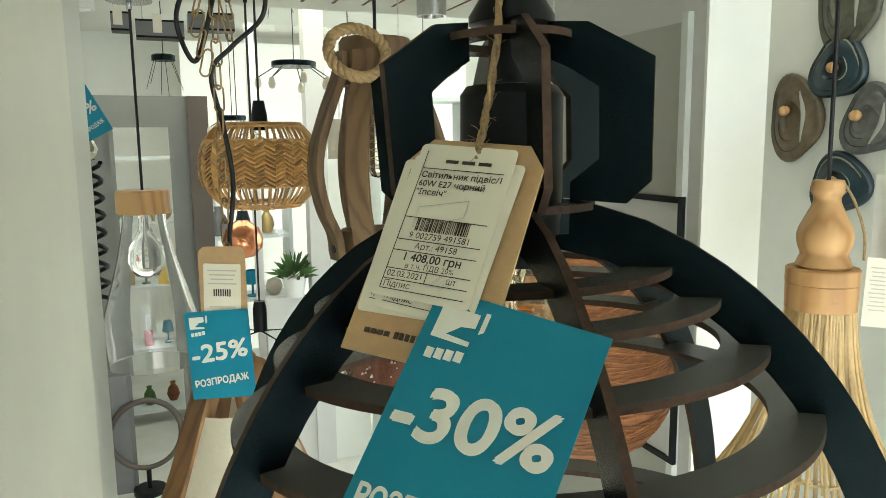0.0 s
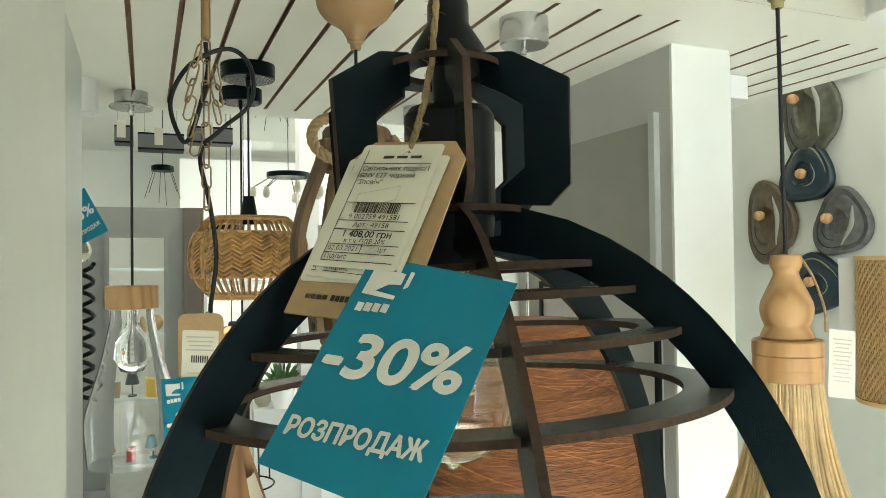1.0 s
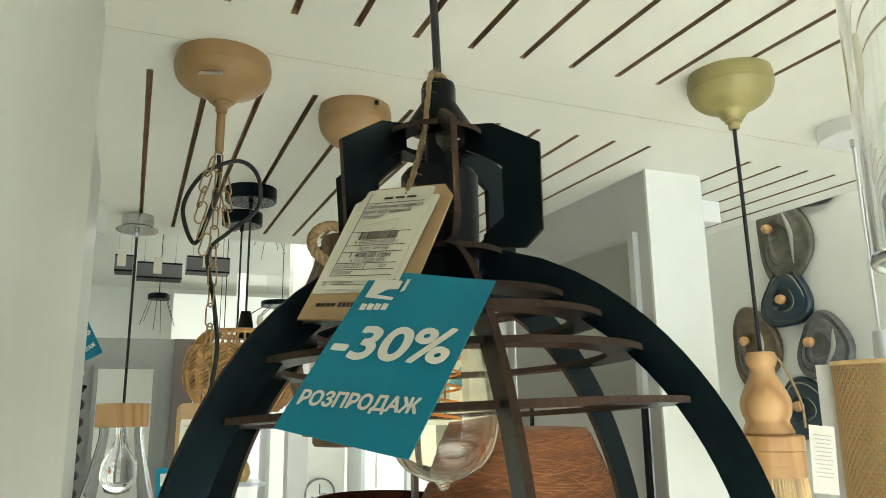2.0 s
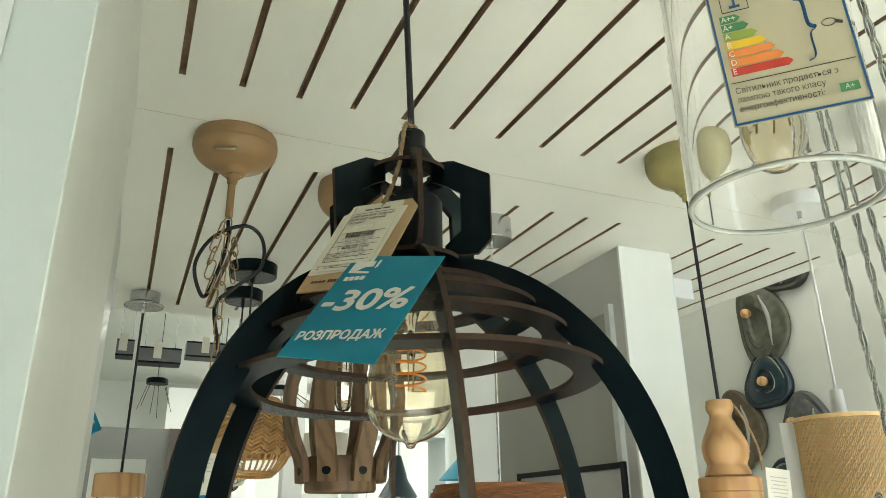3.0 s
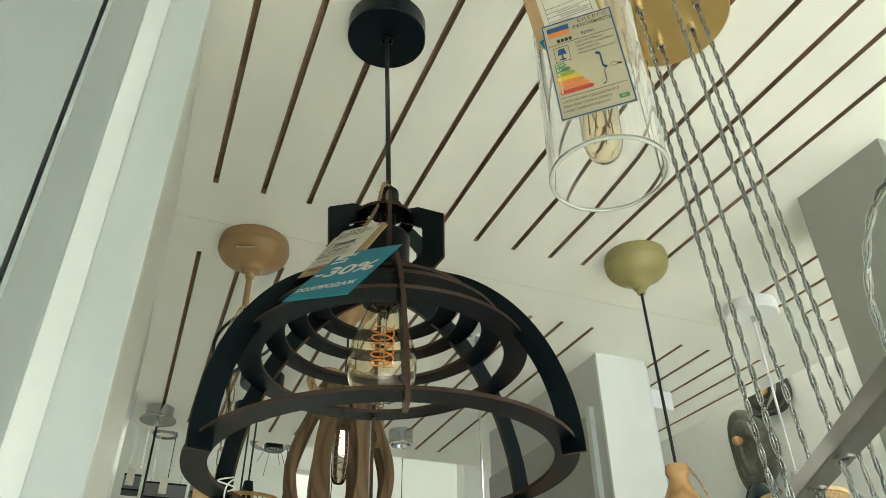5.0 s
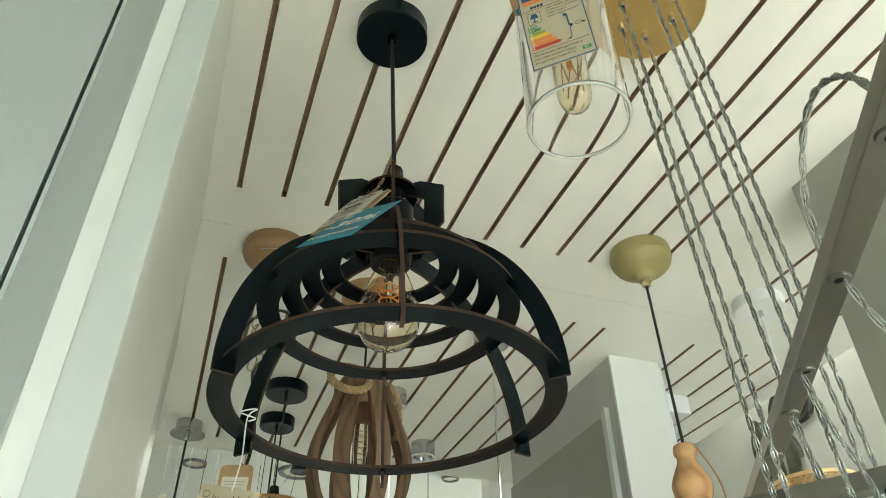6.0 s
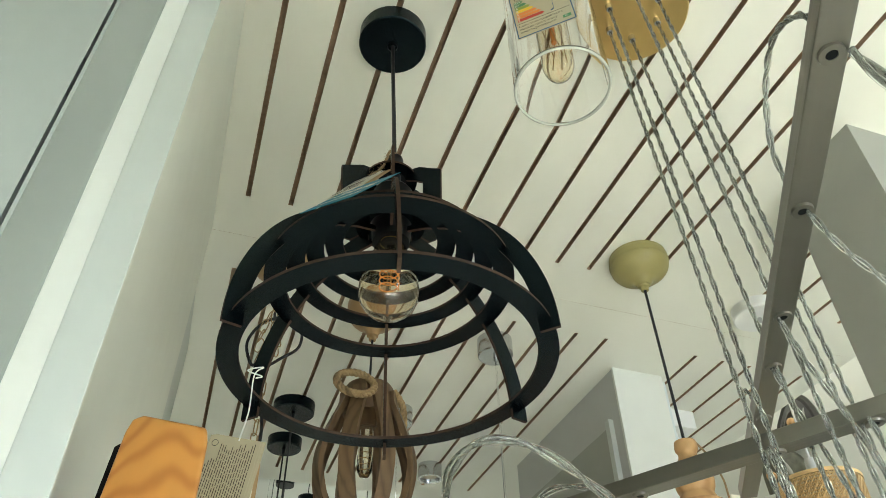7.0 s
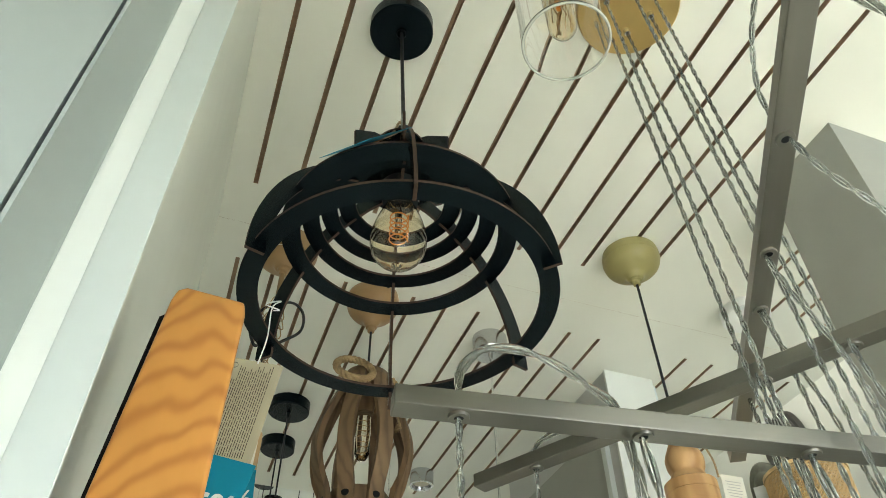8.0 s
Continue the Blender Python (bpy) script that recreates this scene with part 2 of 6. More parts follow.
def lathe(bm, profile, seg=48, closed=False, m=None, z_up=True):
    """Turn a profile of (radius, height) round the upright axis."""
    rows = []
    for r, z in profile:
        if r < 1e-6:
            rows.append([bm.verts.new((0, 0, z))])
        else:
            rows.append([bm.verts.new((r * math.cos(2 * math.pi * i / seg), r * math.sin(2 * math.pi * i / seg), z)) for i in range(seg)])
    pairs = list(zip(rows, rows[1:])) + ([(rows[-1], rows[0])] if closed else [])
    for a, b in pairs:
        for i in range(seg):
            j = (i + 1) % seg
            if len(a) == 1 and len(b) == 1:
                continue
            if len(a) == 1:
                bm.faces.new((a[0], b[i], b[j]))
            elif len(b) == 1:
                bm.faces.new((a[i], a[j], b[0]))
            else:
                bm.faces.new((a[i], a[j], b[j], b[i]))
    if m is not None:
        bmesh.ops.transform(bm, matrix=m, verts=[v for row in rows for v in row])
    return bm


def tube(bm, pts, r, seg=8, closed=False, flat=1.0):
    """Sweep a round (or flattened) section along points; r may be a list."""
    pts = [Vector(p) for p in pts]
    n = len(pts)
    rows, side = [], None
    for i, p in enumerate(pts):
        a = pts[(i - 1) % n] if closed or i else p
        b = pts[(i + 1) % n] if closed or i < n - 1 else p
        d = (b - a).normalized()
        if side is None:
            side = d.orthogonal().normalized()
        side = (side - d * side.dot(d)).normalized()
        up = d.cross(side)
        q = r[i] if isinstance(r, (list, tuple)) else r
        rows.append([bm.verts.new(p + side * q * math.cos(2 * math.pi * k / seg) + up * q * flat * math.sin(2 * math.pi * k / seg)) for k in range(seg)])
    for a, b in list(zip(rows, rows[1:])) + ([(rows[-1], rows[0])] if closed else []):
        for k in range(seg):
            j = (k + 1) % seg
            bm.faces.new((a[k], a[j], b[j], b[k]))
    if not closed:
        bm.faces.new(rows[0]), bm.faces.new(list(reversed(rows[-1])))
    return bm


def plate(bm, outline, thick, m=None, rim=None):
    """Extrude a flat outline, given in x and z, by its thickness along y; rim: material slot of the cut edge."""
    a = [bm.verts.new((x, -thick / 2, z)) for x, z in outline]
    b = [bm.verts.new((x, thick / 2, z)) for x, z in outline]
    bm.faces.new(a), bm.faces.new(list(reversed(b)))
    for i in range(len(a)):
        j = (i + 1) % len(a)
        f = bm.faces.new((a[i], b[i], b[j], a[j]))
        if rim is not None:
            f.material_index = rim
    if m is not None:
        bmesh.ops.transform(bm, matrix=m, verts=a + b)
    return bm


def ring(bm, ro, ri, z, thick, seg=72, rim=1):
    """A flat ring of board, cut edges in their own material."""
    lathe(bm, [(ri, z), (ro, z), (ro, z + thick), (ri, z + thick)], seg, closed=True)
    for f in bm.faces:
        if abs(f.calc_center_median().z - z - thick / 2) < thick * 0.3:
            f.material_index = rim
    return bm


def spline(keys, n=12):
    """A smooth line through key points."""
    k = [Vector(p) for p in keys]
    k = [k[0] * 2 - k[1]] + k + [k[-1] * 2 - k[-2]]
    out = []
    for i in range(1, len(k) - 2):
        a, b, c, d = k[i - 1:i + 3]
        for s in range(n):
            t = s / n
            out.append(0.5 * (2 * b + (c - a) * t + (2 * a - 5 * b + 4 * c - d) * t * t + (3 * b - a - 3 * c + d) * t ** 3))
    return out + [k[-2]]


def flat_pose(centre, e1, e2):
    """A pose whose x runs along e1 and y along e2, as print on a card."""
    e1 = Vector(e1).normalized()
    e3 = e1.cross(Vector(e2)).normalized()
    e2 = e3.cross(e1)
    m = Matrix((e1, e2, e3)).transposed().to_4x4()
    return Matrix.Translation(centre) @ m


def filled(me):
    """Fill the outlines of letters one by one, holes cut out, so that strokes which overlap stay whole."""
    link = collections.defaultdict(list)
    for e in me.edges:
        link[e.vertices[0]].append(e.vertices[1]), link[e.vertices[1]].append(e.vertices[0])
    loops, seen = [], set()
    for v in range(len(me.vertices)):
        if v in seen or len(link[v]) != 2:
            continue
        loop, last, here = [v], v, max(link[v]) if v + 1 not in link[v] else v + 1
        while here != v and len(loop) < 5000:
            loop.append(here)
            last, here = here, next((k for k in link[here] if k != last), v)
        seen.update(loop)
        pts = [me.vertices[k].co.copy() for k in loop]
        area = sum(a.x * b.y - b.x * a.y for a, b in zip(pts, pts[1:] + pts[:1])) / 2
        loops.append((area, pts))

    def inside(p, poly):
        hit = False
        for a, b in zip(poly, poly[1:] + poly[:1]):
            if (a.y > p.y) != (b.y > p.y) and p.x < a.x + (p.y - a.y) * (b.x - a.x) / (b.y - a.y):
                hit = not hit
        return hit

    held = collections.defaultdict(list)
    for k, (area, pts) in enumerate(loops):
        round_it = [q for q, (a, p) in enumerate(loops) if a * area < 0 and abs(a) > abs(area) and sum(inside(v, p) for v in pts) > len(pts) * 0.6]
        if round_it:
            held[min(round_it, key=lambda q: abs(loops[q][0]))].append(k)
    cut = {k for ks in held.values() for k in ks}
    bm = bmesh.new()
    for k, (area, pts) in enumerate(loops):
        if k in cut:
            continue
        holes = [loops[q][1] for q in held[k]]
        every = [p for ring_ in [pts] + holes for p in ring_]
        vs = [bm.verts.new(p) for p in every]
        for tri in mathutils.geometry.tessellate_polygon([pts] + holes):
            if len(set(tri)) == 3:
                try:
                    bm.faces.new([vs[k] for k in tri])
                except ValueError:
                    pass
    bmesh.ops.recalc_face_normals(bm, faces=bm.faces)
    bm.to_mesh(me)
    bm.free()


def letters(text, size, x, y, parent, material="ink", lift=0.0004, shear=0.0, bold=0.0, align="LEFT", squeeze=1.0, turn=0.0, name="lettering"):
    """Print on a card: x and y from the card's middle."""
    c = bpy.data.curves.new(name, "FONT")
    c.body, c.size, c.shear, c.align_x, c.align_y = text, 1.0, shear, align, "CENTER"
    c.fill_mode = "NONE"
    c.resolution_u = 3 if size < 0.02 else 8
    tmp = bpy.data.objects.new(name, c)
    me = bpy.data.meshes.new_from_object(tmp)
    bpy.data.objects.remove(tmp), bpy.data.curves.remove(c)
    filled(me)
    me.transform(Matrix.Scale(size, 4))
    if bold:  # a heavier face: the strokes struck several times, a little apart
        bm = bmesh.new()
        for k, (dx, dy) in enumerate(((0, 0), (1, 0.4), (-1, -0.4), (0.4, -1), (-0.4, 1))):
            first = len(bm.verts)
            bm.from_mesh(me)
            bm.verts.ensure_lookup_table()
            for v in bm.verts[first:]:
                v.co += Vector((dx * bold * size / squeeze, dy * bold * size, 0.00003 * k))
        bm.to_mesh(me)
        bm.free()
    me.materials.clear()
    me.materials.append(M[material])
    ob = new(name, me)
    ob.parent = parent
    ob.matrix_basis = pose(x, y, lift, 0, 0, turn) @ Matrix.Diagonal((squeeze, 1, 1, 1))
    return ob


def bars(rects, parent, material="ink", lift=0.0004, name="print", turn=0.0):
    """Printed bars and lines: rows of middle x, y, width, height."""
    bm = bmesh.new()
    for x, y, w, h in rects:
        box(bm, (x, y, 0), (w, h, 0.00015))
    return tagged(part(name, bm, material, parent, m=pose(0, 0, lift, 0, 0, turn)), kind="stuff")


def card(bm, w, h, thick=0.0008, corner=0.0, chamfer=None, seg=4):
    """A card in x and y with rounded or clipped corners."""
    if chamfer:
        o = [(-w / 2, -h / 2), (w / 2, -h / 2), (w / 2, h / 2 - chamfer * 1.25), (w / 2 - chamfer, h / 2), (-w / 2 + chamfer, h / 2), (-w / 2, h / 2 - chamfer * 1.25)]
    elif corner:
        o = []
        for cx, cy, a in ((w / 2 - corner, -h / 2 + corner, -90), (w / 2 - corner, h / 2 - corner, 0), (-w / 2 + corner, h / 2 - corner, 90), (-w / 2 + corner, -h / 2 + corner, 180)):
            o += [(cx + corner * math.cos(radians(a + 90 * k / seg)), cy + corner * math.sin(radians(a + 90 * k / seg))) for k in range(seg + 1)]
    else:
        o = [(-w / 2, -h / 2), (w / 2, -h / 2), (w / 2, h / 2), (-w / 2, h / 2)]
    plate(bm, o, thick, pose(0, 0, -thick / 2, -90))
    return bm


# ---- structure ----
CEIL = 2.44
SHOP = pose(0, 0, 0, 0, 0, TURNED)


def structure(name, bm, material, label="", smooth=None):
    return tagged(part(name, bm, material, None, label, smooth, SHOP), kind="structure")


def slab(name, spans, material, label=""):
    """Boxes given by their spans (u0, u1, v0, v1, z0, z1), as one piece of the setting."""
    bm = bmesh.new()
    for u0, u1, v0, v1, z0, z1 in spans:
        box(bm, ((u0 + u1) / 2, (v0 + v1) / 2, (z0 + z1) / 2), (u1 - u0, v1 - v0, z1 - z0))
    return structure(name, bm, material, label)


def slotted_ceiling():
    """A dropped ceiling of white board with rows of narrow brown slots, open into a dark void."""
    bm = bmesh.new()
    first = [0.0896 * k for k in range(12)]
    second = [0.0896 * k + 0.012 for k in range(14, 19)]
    th, half = 0.014, 0.0050

    def board(u0, u1, v0, v1):
        box(bm, ((u0 + u1) / 2, (v0 + v1) / 2, CEIL + th / 2), (u1 - u0, v1 - v0, th))

    def row(v0, v1, slots, u0, u1):
        edges = [u0]
        for s in slots:
            edges += [s - half, s + half]
        edges.append(u1)
        for a, b in zip(edges[::2], edges[1::2]):
            board(a, b, v0, v1)

    left, right = -0.75, 1.70
    board(left, right, 0.818, 0.944), board(left, right, 0.947, 1.070), box(bm, ((left + right) / 2, 0.9455, CEIL + 0.0074), (right - left, 0.003, 0.014)), board(left, right, 2.15, 2.26)
    row(-2.4, 0.818, first[:9] + [0.800, 0.878, 0.960] + second, left, right)
    row(1.070, 2.15, first + second, left, right)
    for f in bm.faces:
        if abs(f.normal.z) < 0.5:
            f.material_index = 1
    return structure("ceiling", bm, ("ceiling", "slot"), "white dropped ceiling board with rows of narrow brown slots")


slotted_ceiling()
slab("ceiling_void", [(-0.75, 1.70, -2.4, 2.26, CEIL + 0.0165, CEIL + 0.05)], "slot", "dark void above the slotted ceiling")
slab("floor", [(-3.0, 4.1, -2.9, 7.1, -0.12, 0.0)], "tile", "pale stone-tiled shop floor")
slab("roof_slab", [(-3.0, 4.1, -2.9, 7.1, 3.0, 3.15)], "white", "high white ceiling of the hall behind")
slab("wall_north", [(-3.0, 4.1, 7.0, 7.1, 0, 3.0)], "white", "white back wall of the hall")
slab("wall_west", [(-3.1, -3.0, -2.9, 7.1, 0, 3.0)], "white", "white side wall of the hall")
slab("wall_east", [(4.05, 4.15, -2.9, 1.5, 0, 3.0), (4.05, 4.15, 5.3, 7.1, 0, 3.0), (4.05, 4.15, 1.5, 5.3, 0, 0.45), (4.05, 4.15, 1.5, 5.3, 2.75, 3.0)], "white", "white side wall with an opening for the added window")
slab("wall_south", [(-3.0, -1.35, -2.9, -2.8, 0, 3.0), (2.95, 4.1, -2.9, -2.8, 0, 3.0), (-1.35, 2.95, -2.9, -2.8, 0, 0.25), (-1.35, 2.95, -2.9, -2.8, 2.65, 3.0)], "white", "shop front wall with a wide window opening")
# added out of view to keep window light off the front column
slab("light_stop_right", [(1.245, 1.305, -2.4, -0.10, 0, CEIL)], "white", "unseen white wall added to shade the front column")
# made-up header behind the camera, shading the left wall from the window
slab("light_stop_behind", [(-0.75, 0.52, -0.86, -0.80, 1.32, CEIL)], "white", "unseen header added to keep window light off the left wall")
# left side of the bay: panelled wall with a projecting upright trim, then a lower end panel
# the shade on this front and the post is in their grey colour
slab("wall_left", [(-0.75, -0.0785, -0.0685, 0.0235, 0, CEIL)], "greypanel", "left wall front, its shade put into grey lacquer, ending in a joint")


def upright(name, plan, label, material="panel"):
    """An upright of a drawn plan, from the floor to the ceiling."""
    bm = bmesh.new()
    lo, hi = ([bm.verts.new((u, v, z)) for u, v in plan] for z in (0, CEIL))
    bm.faces.new(lo), bm.faces.new(list(reversed(hi)))
    for k in range(len(plan)):
        q = (k + 1) % len(plan)
        bm.faces.new((lo[k], lo[q], hi[q], hi[k]))
    bmesh.ops.recalc_face_normals(bm, faces=bm.faces)
    return structure(name, bm, material, label)


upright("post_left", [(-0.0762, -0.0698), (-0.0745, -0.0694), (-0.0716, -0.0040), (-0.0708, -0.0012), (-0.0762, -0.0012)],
        "upright post facet, its shade put into grey lacquer", "greypanel")
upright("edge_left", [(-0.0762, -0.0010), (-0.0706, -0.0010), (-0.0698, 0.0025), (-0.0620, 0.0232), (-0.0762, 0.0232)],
        "splayed post edge, its lit strip put into white lacquer", "bright")
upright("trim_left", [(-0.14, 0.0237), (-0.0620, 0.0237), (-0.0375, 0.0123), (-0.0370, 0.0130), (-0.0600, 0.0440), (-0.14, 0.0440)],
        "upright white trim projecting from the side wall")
slab("wall_left_inner", [(-0.14, -0.0615, 0.044, 0.935, 0, CEIL)], "white", "white painted wall of the display bay")
slab("panel_left_end", [(-0.12, -0.0650, 0.935, 1.226, 0, 2.30)], "endpanel", "pale grey-white lacquered end panel lower than the wall")
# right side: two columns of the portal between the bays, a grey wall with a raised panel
# a white column whose shaded side is put into the taupe colour
slab("column_front", [(1.066, 1.235, 0.262, 0.450, 0, CEIL)], "taupe", "square column between two display bays, its shade put into taupe")
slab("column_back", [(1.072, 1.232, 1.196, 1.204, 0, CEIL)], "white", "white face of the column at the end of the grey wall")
slab("wall_right", [(1.075, 1.232, 1.204, 1.888, 0, CEIL)], "grey", "grey wall of the display bay")
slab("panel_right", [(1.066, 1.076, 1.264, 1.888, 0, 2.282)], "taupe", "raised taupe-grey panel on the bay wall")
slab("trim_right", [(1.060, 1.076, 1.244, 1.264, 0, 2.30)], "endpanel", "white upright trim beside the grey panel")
slab("wall_decor_side", [(2.262, 2.34, -0.6, 2.9, 0, 3.0)], "white", "white display wall carrying the stoneware plaques")
slab("wall_decor_end", [(1.36, 2.262, 2.75, 2.84, 0, 3.0)], "white", "white return wall of the next bay")
slab("trim_door", [(1.232, 1.262, 1.225, 1.262, 0, CEIL), (1.52, 1.55, 2.70, 2.74, 0, 2.36)], "panel", "white door trim")


def window(name, m, w, h, n, label):
    """A window with a frame, mullions and panes standing in its opening."""
    ob = thing(name, m, label, "window")
    tagged(ob, kind="structure")
    bm = bmesh.new()
    for x in (-w / 2 + 0.03, w / 2 - 0.03):
        box(bm, (x, 0, h / 2), (0.06, 0.07, h))
    for z in (0.03, h - 0.03):
        box(bm, (0, 0, z), (w - 0.12, 0.07, 0.06))
    for i in range(1, n):
        box(bm, (-w / 2 + w * i / n, 0, h / 2), (0.05, 0.06, h - 0.12))
    part("window_frame", bm, "whiteplastic", ob)
    for i in range(n):
        bm = bmesh.new()
        box(bm, (-w / 2 + w * (i + 0.5) / n, 0, h / 2), (w / n - 0.07, 0.006, h - 0.12))
        part("pane", bm, "glass", ob).visible_shadow = False
    return ob


window("window_1", at_room(0.8, -2.85, 0.25), 4.3, 2.4, 4, "wide shop-front window in white frames")
# unseen window, added where the hall's extra daylight comes in
window("window_2", at_room(4.1, 3.4, 0.45, 90), 3.8, 2.3, 3, "unseen side window added to let light into the hall")


# ---- the black pendant ----
BULB_AXIS = Vector((0.050, 0.399, 0))
CAN = Vector((0.0385, 0.392, 2.408))


def st_bulb(parent, z_top, z_tip, rmax, coil="filament"):
    """A drop-shaped filament bulb: glass, metal cap, inner stem and a coiled filament."""
    h = z_top - z_tip
    out = [(0.0, 0.0), (0.0032, 0.0012), (0.0055, 0.0048), (rmax * 0.40, 0.0080), (rmax * 0.70, 0.0150), (rmax * 0.92, 0.0275), (rmax, 0.0430), (rmax * 0.97, 0.0590), (rmax * 0.87, 0.0760), (rmax * 0.70, 0.0950), (rmax * 0.52, 0.1120), (rmax * 0.38, 0.1240)]
    out = [(r, z * h / 0.124) for r, z in out]
    keys = spline([(r, 0, z) for r, z in out], 4)
    skin = [(max(0, p.x), p.z) for p in keys]
    inner = [(max(0.0, r - 0.0009), z + 0.0009) for r, z in skin]
    bm = bmesh.new()
    lathe(bm, skin + list(reversed(inner[1:])), 48)
    g = part("bulb_glass", bm, "amber", parent, "clear amber-tinted drop-shaped glass", 60, Matrix.Translation((0, 0, z_tip)))
    g.visible_shadow = False
    bm = bmesh.new()
    lathe(bm, [(rmax * 0.37, 0), (rmax * 0.36, 0.012), (0.0128, 0.016), (0.0128, 0.030), (0, 0.030)], 32)
    part("bulb_cap", bm, "brass", parent, smooth=40, m=Matrix.Translation((0, 0, z_top - 0.004)))
    bm = bmesh.new()
    lathe(bm, [(0, -0.001), (0.0035, 0), (0.0035, 0.030), (0.010, 0.052), (0.0115, 0.058), (0, 0.058)], 20)
    s = part("bulb_stem", bm, "glass", parent, smooth=50, m=Matrix.Translation((0, 0, z_top - 0.056)))
    s.visible_shadow = False
    bm = bmesh.new()
    turns, r0 = 5.0, rmax * 0.33
    lo, hi = z_tip + h * 0.36, z_tip + h * 0.76
    pts = []
    for i in range(90):
        a = 2 * math.pi * turns * i / 89
        pts.append((r0 * math.cos(a), r0 * math.sin(a), hi + (lo - hi) * i / 89))
    tube(bm, pts, 0.0009, 6)
    part("filament", bm, coil, parent, "orange spiral filament", 60)
    bm = bmesh.new()
    for x, y in ((0.0025, 0.002), (-0.0025, -0.002), (0.002, -0.0025)):
        tube(bm, [(x, y, z_top - 0.045), (x * 0.8, y * 0.8, lo)], 0.0005, 5)
    tube(bm, [(0, 0, lo), (r0, 0, lo)], 0.0005, 5)
    part("filament_wires", bm, "filwire", parent)


def board_rib(parent, angle, th=0.0040):
    """One upright rib cut from black board: an angular collar on top, a long curved leg below."""
    a, b, a2, b2, z0 = 0.1975, 0.2313, 0.1755, 0.2045, -0.2965
    outer = []
    for i in range(22):
        z = -0.3075 + (-0.0697 + 0.3075) * i / 21
        outer.append((a * math.sqrt(max(0, 1 - ((z - z0) / b) ** 2)) if z > z0 else a, z))
    inner = []
    for i in range(20):
        z = -0.089 + (-0.3075 + 0.089) * i / 19
        inner.append((a2 * math.sqrt(max(0, 1 - ((z - z0) / b2) ** 2)) if z > z0 else a2, z))
    out = outer + [(0.0620, -0.0722), (0.0745, -0.0612), (0.0772, -0.0007), (0.0455, 0.0193), (0.025, 0.0218), (0.025, 0.0028), (0.0345, -0.0022), (0.0378, -0.0042), (0.0500, -0.0132), (0.0490, -0.0492), (0.0340, -0.0602), (0.0325, -0.0872)] + inner
    bm = bmesh.new()
    plate(bm, out, th, pose(0, 0, 0, 0, 0, angle), rim=1)
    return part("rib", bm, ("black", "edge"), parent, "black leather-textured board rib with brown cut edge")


def black_pendant():
    lamp = thing("pendant_lamp", Matrix.Translation((BULB_AXIS.x, BULB_AXIS.y, 0)), "black openwork pendant lamp of slotted board ribs and rings", "pendant lamp")
    down = lamp.matrix_basis.inverted()
    # canopy and cable
    bm = bmesh.new()
    lathe(bm, [(0, 0), (0.054, 0), (0.056, 0.002), (0.056, 0.0315), (0, 0.0315)], 64)
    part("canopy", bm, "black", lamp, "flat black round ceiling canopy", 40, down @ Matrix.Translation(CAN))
    bm = bmesh.new()
    lathe(bm, [(0.0075, -0.006), (0.0085, -0.004), (0.0085, 0.001), (0, 0.001)], 20)
    part("cable_grip", bm, "plastic", lamp, smooth=40, m=down @ Matrix.Translation(CAN))
    bm = bmesh.new()
    tube(bm, [CAN + Vector((0, 0, 0.004)), (0.050, 0.399, 2.13)], 0.0031, 10)
    part("cable", bm, "cable", lamp, smooth=60, m=down)
    # lamp holder
    bm = bmesh.new()
    lathe(bm, [(0.0036, 2.137), (0.0115, 2.135), (0.0125, 2.131), (0.0125, 2.120), (0.0225, 2.104), (0.0225, 2.100), (0.0098, 2.099), (0.0098, 2.070), (0.024, 2.0685), (0.0272, 2.064), (0.0272, 2.012), (0.0255, 1.985), (0.0245, 1.975), (0.019, 1.974), (0, 1.98)], 48)
    part("lamp_holder", bm, "plastic", lamp, "black plastic lamp holder", 35)
    st_bulb(lamp, 1.978, 1.853, 0.0372)
    # the shade hangs loosely on the holder and leans
    up = Vector((-0.0385, 0.0345, 1.0)).normalized()
    tilt = Vector((0, 0, 1)).rotation_difference(up).to_matrix().to_4x4()
    shade = new("shade")
    shade.parent = lamp
    shade.matrix_basis = down @ Matrix.Translation((0.0459, 0.400, 2.0774)) @ tilt
    for k in range(6):
        board_rib(shade, 39.1 + 60 * k)
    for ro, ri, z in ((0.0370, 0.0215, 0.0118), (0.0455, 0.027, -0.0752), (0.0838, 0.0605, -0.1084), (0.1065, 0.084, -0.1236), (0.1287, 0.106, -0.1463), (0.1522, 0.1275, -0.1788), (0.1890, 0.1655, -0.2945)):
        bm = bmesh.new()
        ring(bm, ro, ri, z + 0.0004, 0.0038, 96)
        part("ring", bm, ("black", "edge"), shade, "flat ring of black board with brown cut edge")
    return lamp


black_pendant()


